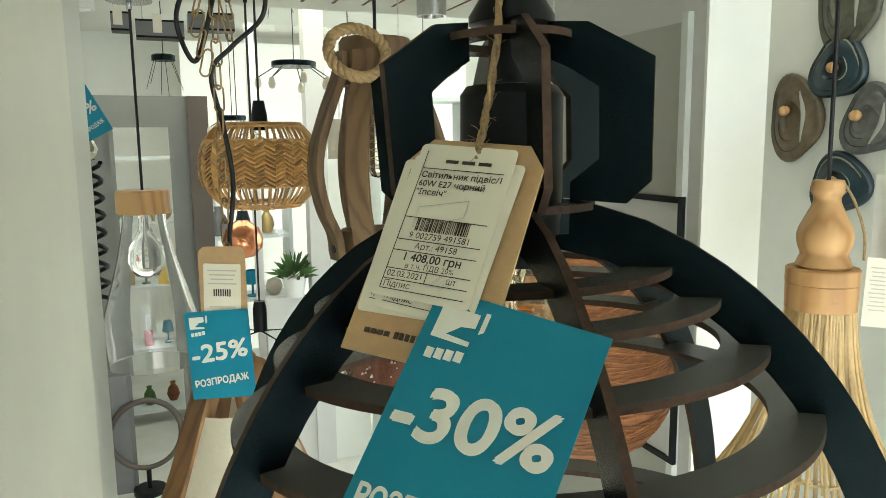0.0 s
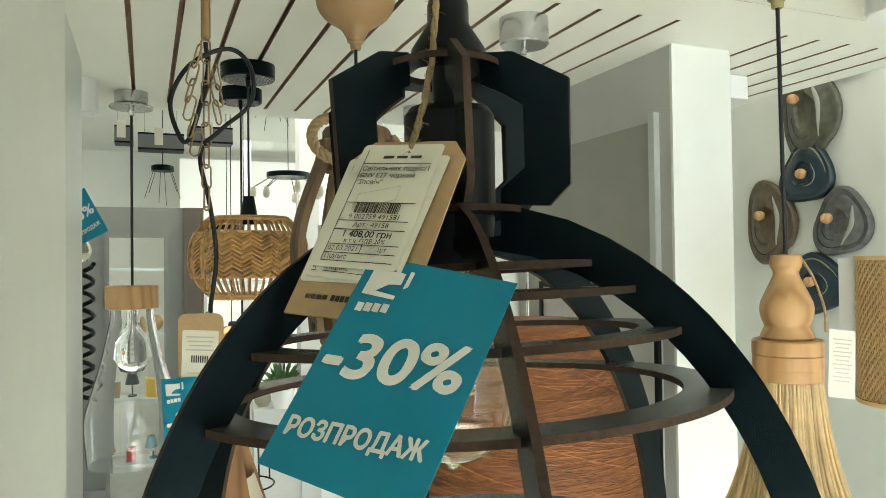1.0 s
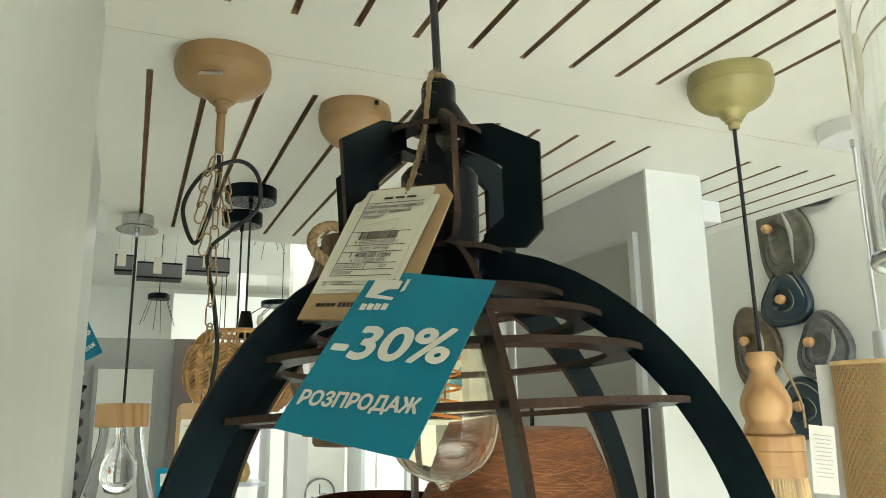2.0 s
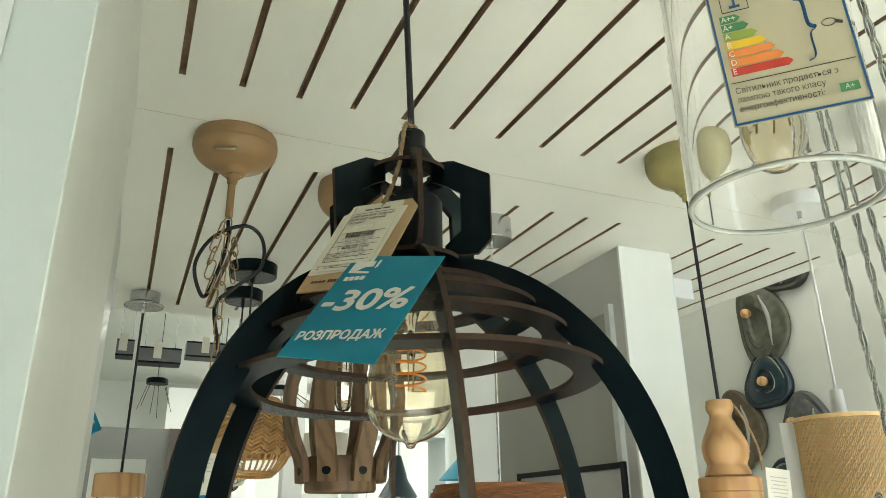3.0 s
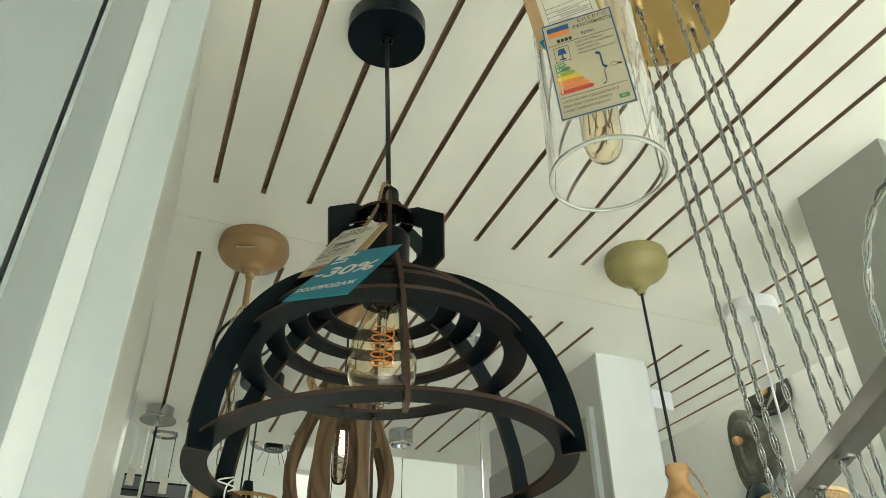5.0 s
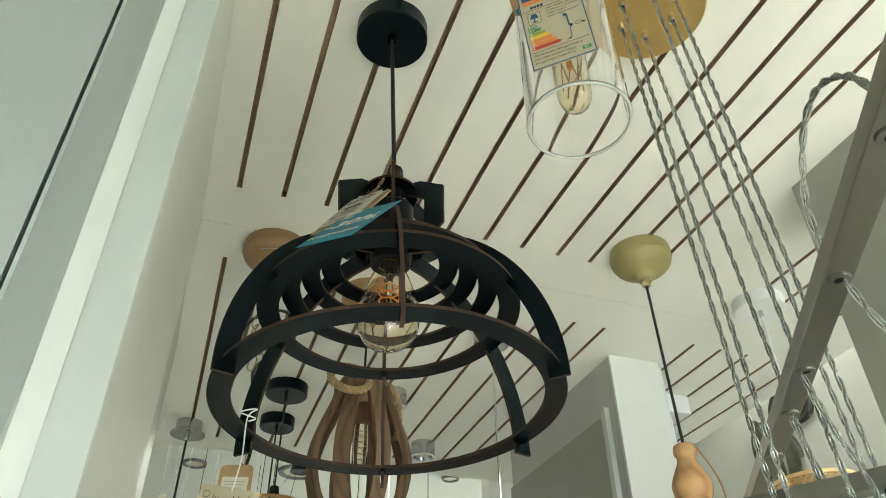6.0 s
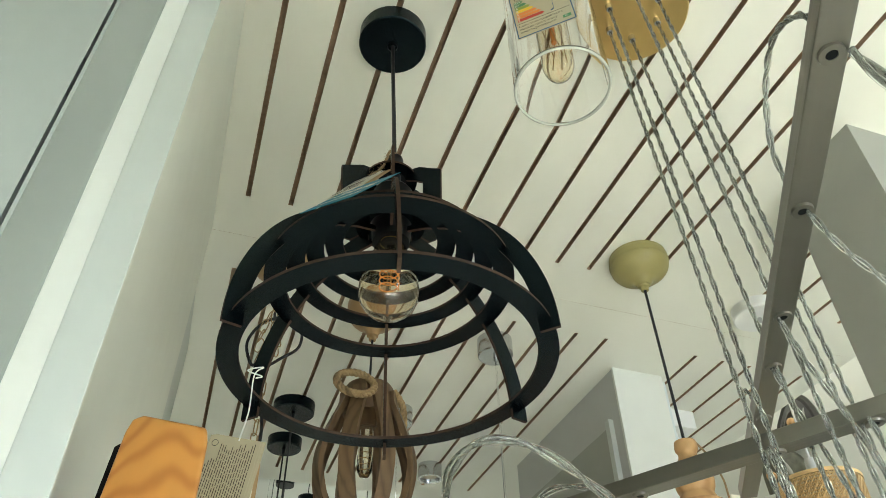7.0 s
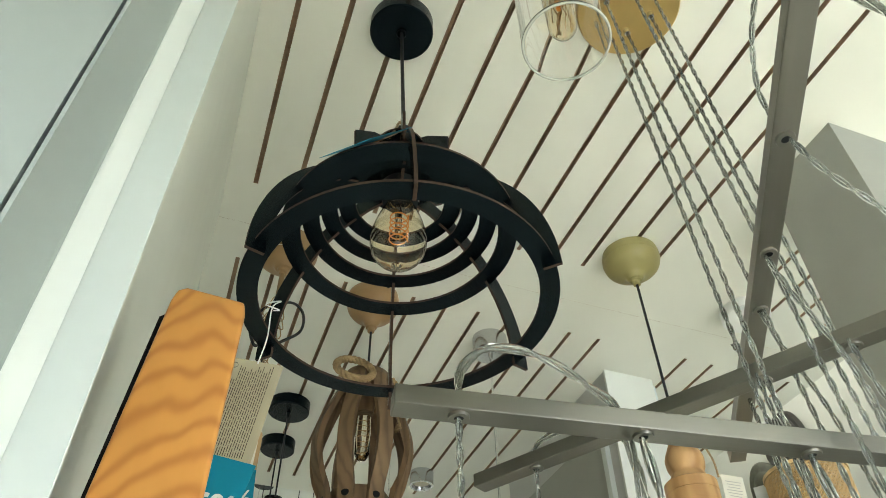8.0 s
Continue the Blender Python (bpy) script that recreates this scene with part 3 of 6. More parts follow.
# ---- tags of the black pendant ----
def price_print(lab, w, h):
    """The printed rows of a price label."""
    x0, x1 = -w * 0.41, w * 0.43
    rows = [h * 0.43, h * 0.33, h * 0.0, h * -0.145, h * -0.215, h * -0.33, h * -0.395, h * -0.455]
    cx, lw = (x0 + x1) / 2, x1 - x0
    bars([(cx, y, lw, 0.00035) for y in (rows[1], rows[2], rows[3], rows[4], rows[5], rows[6], rows[7])] + [(x0, 0, 0.00035, h * 0.90)] + [(x0 + lw * 0.50, (rows[5] + rows[6]) / 2, 0.0003, rows[5] - rows[6])], lab, "ink", name="rule_line")
    bars([(0.0022 + w * dx, h * 0.385, w * 0.13, h * 0.022) for dx in (-0.17, 0.0, 0.17)], lab, "inkbrown", name="plain_bar")
    for t, y, s, b in (("Світильник підвіс/1", 0.285, 0.0575, 0.010), ("60W E27 чорний", 0.226, 0.0575, 0.010), ("\"Іпсвіч\"", 0.168, 0.056, 0.006)):
        letters(t, h * s, x0 + 0.0007, h * y, lab, bold=b)
    letters("9 002759 491581", h * 0.056, cx, h * -0.114, lab, align="CENTER")
    letters("Арт.: 49158", h * 0.055, cx, h * -0.180, lab, align="CENTER")
    letters("1 408,00 грн", h * 0.070, cx, h * -0.252, lab, bold=0.014, align="CENTER")
    letters("в т.ч. ПДВ 20%", h * 0.046, cx, h * -0.304, lab, align="CENTER")
    letters("02.03.2021", h * 0.053, x0 + 0.001, h * -0.362, lab)
    letters("шт", h * 0.05, x0 + lw * 0.74, h * -0.362, lab)
    letters("Підпис", h * 0.053, x0 + 0.001, h * -0.425, lab)
    random.seed(7)
    x, code = cx - w * 0.27, []
    while x < cx + w * 0.27:
        g = random.choice((0.00028, 0.00028, 0.0005, 0.0007))
        code.append((x, h * -0.040, g, h * 0.085))
        x += g + random.choice((0.0003, 0.0004, 0.0006))
    bars(code, lab, "inkbrown", name="barcode")
    bm = bmesh.new()
    for a, b in (((-.30, .07), (.18, .14)), ((.18, .14), (.18, .03)), ((-.30, .07), (-.30, -.06)), ((-.30, -.06), (.18, .03))):
        tube(bm, [(w * a[0], h * a[1], 0), (w * b[0], h * b[1], 0)], 0.00012, 4)
    tube(bm, spline([(w * .05, h * -.41, 0), (w * .17, h * -.32, 0), (w * .11, h * -.40, 0), (w * .24, h * -.34, 0), (w * .16, h * -.42, 0), (w * .3, h * -.36, 0)], 6), 0.0001, 4)
    tagged(part("stamp", bm, "faint", lab, m=Matrix.Translation((0, 0, 0.0004))), kind="stuff")


TAG_E1, TAG_E2 = Vector((0.8818, -0.4663, -0.0705)), Vector((0.3767, 0.4250, 0.8349))
LAB = Vector((0.0146, 0.3190, 2.0062))
LAB_POSE = flat_pose(LAB, TAG_E1, TAG_E2) @ Matrix.Scale(1.028, 4)


def hang_tag():
    tag = thing("hang_tag", LAB_POSE, "brown kraft hang tag with a stack of white price labels", "price tag")
    bm = bmesh.new()
    card(bm, 0.0640, 0.1020, 0.0011, chamfer=0.0085)
    c = part("tag_card", bm, "kraft", tag, "brown kraft card with clipped corners", m=pose(0.0032, -0.0102, -0.0026))
    bars([(-0.0225 + i * 0.0032, -0.0415, 0.0026, 0.0022) for i in range(4)] + [(-0.0085 + i * 0.0026, -0.0415, 0.0019, 0.0030) for i in range(5)], c, "inkbrown", name="plain_bar")
    for i, (x, y, turn) in enumerate(((-0.0062, -0.0068, 2.2), (-0.0035, -0.0052, -1.0), (0.0040, -0.0058, -2.2))):
        bm = bmesh.new()
        card(bm, 0.0455, 0.0735, 0.0003, corner=0.0022)
        lab = part("under_label", bm, "paper", tag, m=pose(x, y, -0.0019 + 0.0005 * i, 0, 0, turn))
        bars([(-0.0187, 0, 0.0003, 0.064), (0, -0.0335, 0.038, 0.0003), (0, -0.029, 0.038, 0.0003), (0, -0.0242, 0.038, 0.0003)], lab, "ink", 0.0002, "rule_line")
        letters("Підпис", 0.0038, -0.0177, -0.0313, lab, lift=0.0002)
    bm = bmesh.new()
    card(bm, 0.0465, 0.0735, 0.0004, corner=0.0022)
    lab = part("price_label", bm, "paper", tag, "white printed price label")
    price_print(lab, 0.0465, 0.0735)
    return tag


hang_tag()


def twine(name, pts, r, parent, label=""):
    """Two strands twisted round a line, with loose fibres."""
    path = spline(pts, 14)
    ob = None
    bm = bmesh.new()
    for ph in (0, math.pi, math.pi / 2):
        line = []
        for i, p in enumerate(path):
            a = ph + i * 0.55
            line.append(p + Vector((math.cos(a), math.sin(a), 0)) * r * 0.55)
        tube(bm, line, r * 0.62, 6)
    rnd = random.Random(3)
    for _ in range(70):
        p = rnd.choice(path)
        d = Vector((rnd.uniform(-1, 1), rnd.uniform(-1, 1), rnd.uniform(-0.6, 0.9))).normalized()
        e = d.orthogonal()
        tube(bm, [p, p + d * r * 2.2, p + d * r * 3.4 + e * r * rnd.uniform(-1.5, 1.5)], r * 0.07, 3)
    return part(name, bm, "twine", parent, label, 60)


string = thing("jute_string", Matrix(), "hairy jute twine loop tied round the lamp cable", "twine")
twine("strand", [(0.0500, 0.3905, 2.1370), (0.0455, 0.3860, 2.1385), (0.0430, 0.3800, 2.1250), (0.0405, 0.366, 2.090), (0.0355, 0.350, 2.060), (0.0312, 0.3370, 2.0410), (0.0296, 0.3325, 2.0310)], 0.0019, string)
bm = bmesh.new()
tube(bm, [(0.050 + 0.0052 * math.cos(a * 0.35), 0.399 + 0.0052 * math.sin(a * 0.35), 2.1395 + 0.0012 * math.sin(a)) for a in range(18)], 0.0017, 6, closed=True)
part("knot", bm, "twine", string, smooth=60)


def sale_card(m, percent, group, label):
    """A teal sale card with the percentage and the word for sale."""
    ob = thing("sale_card", m, label, "sale card", group)
    w, h = 0.074, 0.105
    bm = bmesh.new()
    card(bm, w, h, 0.0006)
    c = part("card_face", bm, "teal", ob)
    letters(percent, 0.0290, -0.0018, 0.0030, c, "print", shear=0.12, bold=0.030, align="CENTER", squeeze=1.14, turn=6.5)
    letters("РОЗПРОДАЖ", 0.0112, -0.0018, -0.0312, c, "print", shear=0.08, bold=0.036, align="CENTER", squeeze=0.865, turn=6.5)
    bm = bmesh.new()
    for o in ([(-0.0235, 0.0465), (-0.0235, 0.0325), (-0.0065, 0.0325), (-0.0065, 0.0345), (-0.0175, 0.0350), (-0.0125, 0.0395), (-0.0065, 0.0405), (-0.0065, 0.0465)], [(-0.0045, 0.0480), (-0.0045, 0.0385), (-0.0025, 0.0400), (-0.0025, 0.0480)]):
        plate(bm, [(x - 0.0085, y - 0.0005) for x, y in o], 0.0002, pose(0, 0, 0.0004, -90))
    part("emblem", bm, "print", c)
    bars([(-0.0295 + i * 0.0042, 0.0252 + i * 0.0006, 0.0034, 0.0044) for i in range(4)], c, "print", name="plain_bar")
    return ob


C_E1, C_E2 = Vector((0.8641, -0.4728, -0.1727)), Vector((0.3538, 0.4833, 0.8008))
sale_card(flat_pose(Vector((0.0234, 0.2608, 1.9328)), C_E1, C_E2) @ Matrix.Scale(0.994, 4), "-30%", "sale cards", "teal thirty percent sale card on the black pendant")


# ---- pendant lamps hung in the bay ----
def bell_canopy(parent, material, r=0.072, h=0.09, m=None, sticker=False, label=""):
    """A bell-shaped ceiling canopy with a narrow cable neck."""
    prof = [(0.0045, -h), (0.0085, -h + 0.001), (0.0095, -h + 0.010), (0.0135, -h + 0.0125), (0.0140, -h + 0.0165), (r * 0.26, -h * 0.80), (r * 0.36, -h * 0.70), (r * 0.52, -h * 0.63), (r * 0.74, -h * 0.55), (r * 0.91, -h * 0.43), (r * 0.98, -h * 0.31), (r * 0.985, -h * 0.255), (r, -h * 0.245), (r * 0.995, -0.010), (r * 0.965, -0.003), (r * 0.965, 0.0)]
    bm = bmesh.new()
    lathe(bm, [(p.x, p.z) for p in spline([(a, 0, b) for a, b in prof], 3)], 56)
    c = part("canopy", bm, material, parent, label, 50, m)
    if sticker:
        bm = bmesh.new()
        card(bm, 0.036, 0.025, 0.0003)
        s = part("sticker", bm, "paper", c, "small white sticker", m=pose(-0.0210, -0.0560, -0.0485, 40, 0, -20))
        bars([(0, 0.005 - 0.004 * i, 0.024, 0.0010) for i in range(4)], s, "faint", 0.0003)
    return c


def cable_between(parent, a, b, r=0.0028, material="cable", name="cable", label=""):
    bm = bmesh.new()
    tube(bm, [a, b], r, 8)
    return part(name, bm, material, parent, label, 60)


def disc_canopy(parent, material, r, h, z=CEIL):
    bm = bmesh.new()
    lathe(bm, [(0.0, -h), (r - 0.003, -h), (r, -h + 0.003), (r, 0), (0, 0)], 48)
    c = part("canopy", bm, material, parent, smooth=35, m=Matrix.Translation((0, 0, z)))
    bm = bmesh.new()
    lathe(bm, [(0, -0.016), (0.005, -0.016), (0.006, 0), (0, 0)], 16)
    part("cable_grip", bm, "chrome" if material != "black" else "plastic", c, smooth=35, m=Matrix.Translation((0, 0, -h)))
    return c


def bent_slat(parent, prof, w, th, angle, material, label="", name="slat"):
    """A curved wooden stave standing round an axis: profile of (radius, height)."""
    bm = bmesh.new()
    line = spline([(r, 0, z) for r, z in prof], 8)
    rows = []
    for i, p in enumerate(line):
        a, b = line[max(0, i - 1)], line[min(len(line) - 1, i + 1)]
        d = (b - a).normalized()
        n = Vector((d.z, 0, -d.x))
        rows.append([bm.verts.new(p + n * th / 2 * sx + Vector((0, w / 2 * sy, 0))) for sx, sy in ((1, 1), (1, -1), (-1, -1), (-1, 1))])
    for a, b in zip(rows, rows[1:]):
        for k in range(4):
            bm.faces.new((a[k], a[(k + 1) % 4], b[(k + 1) % 4], b[k]))
    bm.faces.new(rows[0]), bm.faces.new(list(reversed(rows[-1])))
    bmesh.ops.bevel(bm, geom=[e for e in bm.edges if len(e.link_faces) == 2 and e.calc_face_angle(0) > 0.8], offset=0.0015, segments=1, affect="EDGES")
    return part(name, bm, material, parent, label, m=pose(0, 0, 0, 0, 0, angle))


def twisted_rope(parent, pts, r, material="rope", name="rope", label="", pitch=0.55, closed=False, strands=3):
    bm = bmesh.new()
    n = len(pts)
    for s in range(strands):
        line, side = [], None
        for i, p in enumerate(pts):
            p = Vector(p)
            q = Vector(pts[(i + 1) % n]) if closed or i < n - 1 else p * 2 - Vector(pts[i - 1])
            d = (q - p).normalized()
            if side is None:
                side = d.orthogonal().normalized()
            side = (side - d * side.dot(d)).normalized()
            a = i * (round(pitch * n / (2 * math.pi)) * 2 * math.pi / n if closed else pitch) + 2 * math.pi * s / strands
            line.append(p + (side * math.cos(a) + d.cross(side) * math.sin(a)) * r * 0.5)
        tube(bm, line, r * 0.58, 7, closed)
    return part(name, bm, material, parent, label, 60)


def barrel_pendant():
    lamp = thing("pendant_lamp", at_room(0.350, 1.105), "dark wooden barrel pendant of curved staves with rope collar", "pendant lamp")
    bell_canopy(lamp, "beige", 0.066, 0.112, Matrix.Translation((0, 0, CEIL)), label="beige bell-shaped ceiling canopy")
    bm = bmesh.new()
    lathe(bm, [(0, 0.006), (0.004, 0.006), (0.004, 0), (0, 0)], 10)
    part("screw", bm, "plastic", lamp, m=Matrix.Translation((0.02, -0.066, CEIL - 0.014)))
    cable_between(lamp, (0, 0, CEIL - 0.112), (0, 0, 2.195))
    bm = bmesh.new()
    lathe(bm, [(0.012, 2.200), (0.052, 2.197), (0.056, 2.191), (0.056, 2.130), (0.053, 2.126), (0.046, 2.126), (0.044, 2.191), (0.012, 2.193)], 40, closed=True)
    part("collar", bm, "brownwood", lamp, "turned dark wooden collar", 40)
    bm = bmesh.new()
    lathe(bm, [(0.060, 1.905), (0.063, 1.900), (0.063, 1.850), (0.060, 1.845), (0.052, 1.845), (0.052, 1.905)], 48, closed=True)
    part("bottom_hoop", bm, "brownwood", lamp, smooth=40)
    stave = [(0.058, 2.175), (0.061, 2.145), (0.083, 2.090), (0.101, 2.035), (0.105, 1.990), (0.095, 1.940), (0.078, 1.900), (0.073, 1.862)]
    for k in range(8):
        s = bent_slat(lamp, stave, 0.032, 0.012, 45 * k + 12, "brownwood", name="stave")
        bm = bmesh.new()
        lathe(bm, [(0, 0), (0.008, 0), (0.009, 0.003), (0.008, 0.007), (0, 0.008)], 14, m=pose(0.074, 0, 1.880, 0, 90))
        part("bolt", bm, "plastic", s, "black round bolt head", 50)
    bm = bmesh.new()
    lathe(bm, [(0, 2.19), (0.02, 2.19), (0.022, 2.12), (0.020, 2.10), (0, 2.10)], 24)
    part("lamp_holder", bm, "brownwood", lamp, smooth=40)
    bm = bmesh.new()
    lathe(bm, [(0, 1.985), (0.010, 1.988), (0.016, 2.0), (0.017, 2.05), (0.015, 2.09), (0.013, 2.105)], 24)
    g = part("bulb_glass", bm, "amber", lamp, smooth=60)
    g.visible_shadow = False
    bm = bmesh.new()
    tube(bm, [(0.008 * math.cos(i * 0.55), 0.008 * math.sin(i * 0.55), 2.085 - i * 0.0011) for i in range(80)], 0.0006, 5)
    part("filament", bm, "filwire", lamp)
    pts = [(-0.046 + 0.042 * math.cos(2 * math.pi * i / 90), -0.066 + 0.018 * math.sin(2 * math.pi * i / 90), 2.168 + 0.036 * math.sin(2 * math.pi * i / 90)) for i in range(90)]
    twisted_rope(lamp, pts, 0.0085, name="rope_ring", label="thick manila rope ring", closed=True)
    pts = spline([(0.050, -0.03, 2.182), (0.074, -0.02, 2.155), (0.084, 0.0, 2.115), (0.082, 0.01, 2.075)], 14)
    twisted_rope(lamp, pts, 0.008, name="rope_end")
    return lamp


barrel_pendant()


def chain_links(parent, pts, size=0.034, r=0.0013, material="chain"):
    """Oval links strung along a line, every other one turned."""
    made = []
    for i, (p, d) in enumerate(pts):
        bm = bmesh.new()
        w = size * 0.40
        line = []
        for k in range(28):
            a = 2 * math.pi * k / 28
            x, z = math.cos(a) * w / 2, math.sin(a) * w / 2 + (size / 2 - w / 2) * (1 if math.sin(a) > 0 else -1)
            line.append((x, 0, z))
        tube(bm, line, r, 6, closed=True)
        turn = Vector((0, 0, 1)).rotation_difference(Vector(d).normalized()).to_matrix().to_4x4()
        made.append(part("chain_link", bm, material, parent, smooth=60, m=Matrix.Translation(p) @ turn @ pose(0, 0, 0, 0, 0, 90 * (i % 2) + 25)))
    return made


def small_tag(m, percent, group, label):
    """Brown hang tag with one price label, and the sale card beneath it."""
    tag = thing("hang_tag", m @ Matrix.Translation((-0.011, 0.004, 0.0)), "brown kraft hang tag with a white price label", "price tag")
    bm = bmesh.new()
    card(bm, 0.058, 0.098, 0.001, corner=0.010)
    part("tag_card", bm, "kraft", tag)
    bm = bmesh.new()
    card(bm, 0.046, 0.073, 0.0004, corner=0.002)
    lab = part("price_label", bm, "paper", tag, m=pose(-0.001, -0.009, 0.001, 0, 0, -2))
    bars([(0.0, 0.028 - 0.0055 * i, 0.036 - 0.004 * (i % 3), 0.0016) for i in range(4)] + [(0, -0.018 - 0.005 * i, 0.032 - 0.006 * (i % 2), 0.0012) for i in range(3)], lab, "faint", name="print")
    bars([(-0.010 + 0.0028 * i, 0.0, 0.0016, 0.009) for i in range(8)], lab, "ink", name="barcode")
    sale_card(m @ pose(-0.018, -0.084, 0.003, 0, 0, 3) @ Matrix.Scale(1.08, 4), percent, group, label)
    return tag


def chain_pendant():
    lamp = thing("pendant_lamp", at_room(0.106, 0.995), "chain-hung pendant lamp with beige canopy and curved wooden legs", "pendant lamp")
    bell_canopy(lamp, "beige", 0.073, 0.088, Matrix.Translation((0, 0, CEIL)), sticker=True, label="beige bell-shaped ceiling canopy with a sticker")
    bm = bmesh.new()
    lathe(bm, [(0.0055, 0), (0.0065, 0.003), (0.0065, 0.062), (0.0055, 0.066), (0, 0.066)], 16)
    lathe(bm, [(0, 0), (0.0055, 0)], 16)
    part("stick", bm, "beige", lamp, smooth=40, m=Matrix.Translation((0, 0, CEIL - 0.152)))
    down = [((0, 0, 2.272 - 0.029 * i), (0.02 * math.sin(i), 0, 1)) for i in range(15)]
    loop = [((-0.012 - 0.010 * math.sin(i * 0.6), -0.008, 2.262 - 0.024 * i), (0.25, 0, 1)) for i in range(6)] + [((0.014, -0.006, 2.235 - 0.024 * i), (-0.2, 0.1, 1)) for i in range(3)]
    chain_links(lamp, down + loop)
    bm = bmesh.new()
    a = spline([(0.0, 0.004, 2.285), (0.002, 0.004, 2.24), (-0.020, 0, 2.155), (-0.034, -0.004, 2.150), (-0.046, 0, 2.20), (-0.020, 0, 2.252), (0.030, 0.0, 2.278), (0.060, 0, 2.255), (0.060, 0, 2.205), (0.020, 0, 2.165), (-0.008, 0, 2.130), (0.004, 0, 2.06), (0.012, 0, 1.99), (0.004, 0, 1.92)], 10)
    tube(bm, a, 0.0032, 8)
    part("cable", bm, "cable", lamp, "looped black cable", 60)
    bm = bmesh.new()
    lathe(bm, [(0, 1.765), (0.022, 1.765), (0.030, 1.755), (0.030, 1.735), (0.022, 1.728), (0, 1.728)], 32)
    part("hub", bm, "legwood", lamp, smooth=40)
    cable_between(lamp, (0.004, 0, 1.92), (0, 0, 1.76), 0.003)
    leg = [(0.016, 1.748), (0.034, 1.735), (0.052, 1.690), (0.085, 1.600), (0.135, 1.500), (0.165, 1.430)]
    for k in range(4):
        bent_slat(lamp, leg, 0.042, 0.018, 90 * k - 65, "legwood", name="leg")
    bm = bmesh.new()
    lathe(bm, [(0.060, 1.690), (0.135, 1.470), (0.133, 1.470), (0.058, 1.688)], 56, closed=True)
    part("shade", bm, "cream", lamp, "cream fabric cone shade", 50)
    return lamp


chain_pendant()
m25 = at_room(0.103, 0.925, 1.862, -21) @ pose(0, 0, 0, 90, 0, 0)
small_tag(m25, "-25%", "sale cards", "teal twenty-five percent sale card on the chain pendant")


def flask_pendant():
    lamp = thing("pendant_lamp", at_room(-0.006, 2.05), "clear glass flask pendant with a light wooden cap", "pendant lamp")
    disc_canopy(lamp, "chrome", 0.042, 0.034)
    bm = bmesh.new()
    lathe(bm, [(0.0, 0), (0.054, 0), (0.056, 0.002), (0.055, 0.006), (0.042, 0.010), (0, 0.010)], 48)
    part("canopy_flange", bm, "chrome", lamp, smooth=35, m=Matrix.Translation((0, 0, CEIL - 0.044)))
    bm = bmesh.new()
    lathe(bm, [(0.0, 0), (0.006, 0), (0.007, 0.002), (0.007, 0.020), (0, 0.020)], 20)
    part("cable_sleeve", bm, "chrome", lamp, smooth=35, m=Matrix.Translation((0, 0, CEIL - 0.063)))
    cable_between(lamp, (0, 0, CEIL - 0.06), (0, 0, 1.92), 0.0036)
    bm = bmesh.new()
    lathe(bm, [(0, 1.925), (0.064, 1.925), (0.067, 1.922), (0.067, 1.867), (0.064, 1.864), (0, 1.864)], 48)
    part("cap", bm, "lightwood", lamp, "light wooden cylinder cap", 40)
    prof = [(0.054, 1.864), (0.056, 1.83), (0.075, 1.74), (0.100, 1.65), (0.117, 1.59), (0.119, 1.545), (0.112, 1.46)]
    skin = [(p.x, p.z) for p in spline([(r, 0, z) for r, z in prof], 6)]
    bm = bmesh.new()
    lathe(bm, skin + [(r - 0.003, z) for r, z in reversed(skin)], 64, closed=True)
    part("glass_shade", bm, "glass", lamp, "clear tapered glass shade", 60).visible_shadow = False
    bm = bmesh.new()
    lathe(bm, [(0, 1.69), (0.03, 1.70), (0.047, 1.735), (0.043, 1.775), (0.022, 1.81), (0.014, 1.83), (0.014, 1.864)], 32)
    part("bulb", bm, "glass", lamp, "clear globe bulb", 60).visible_shadow = False
    return lamp


flask_pendant()


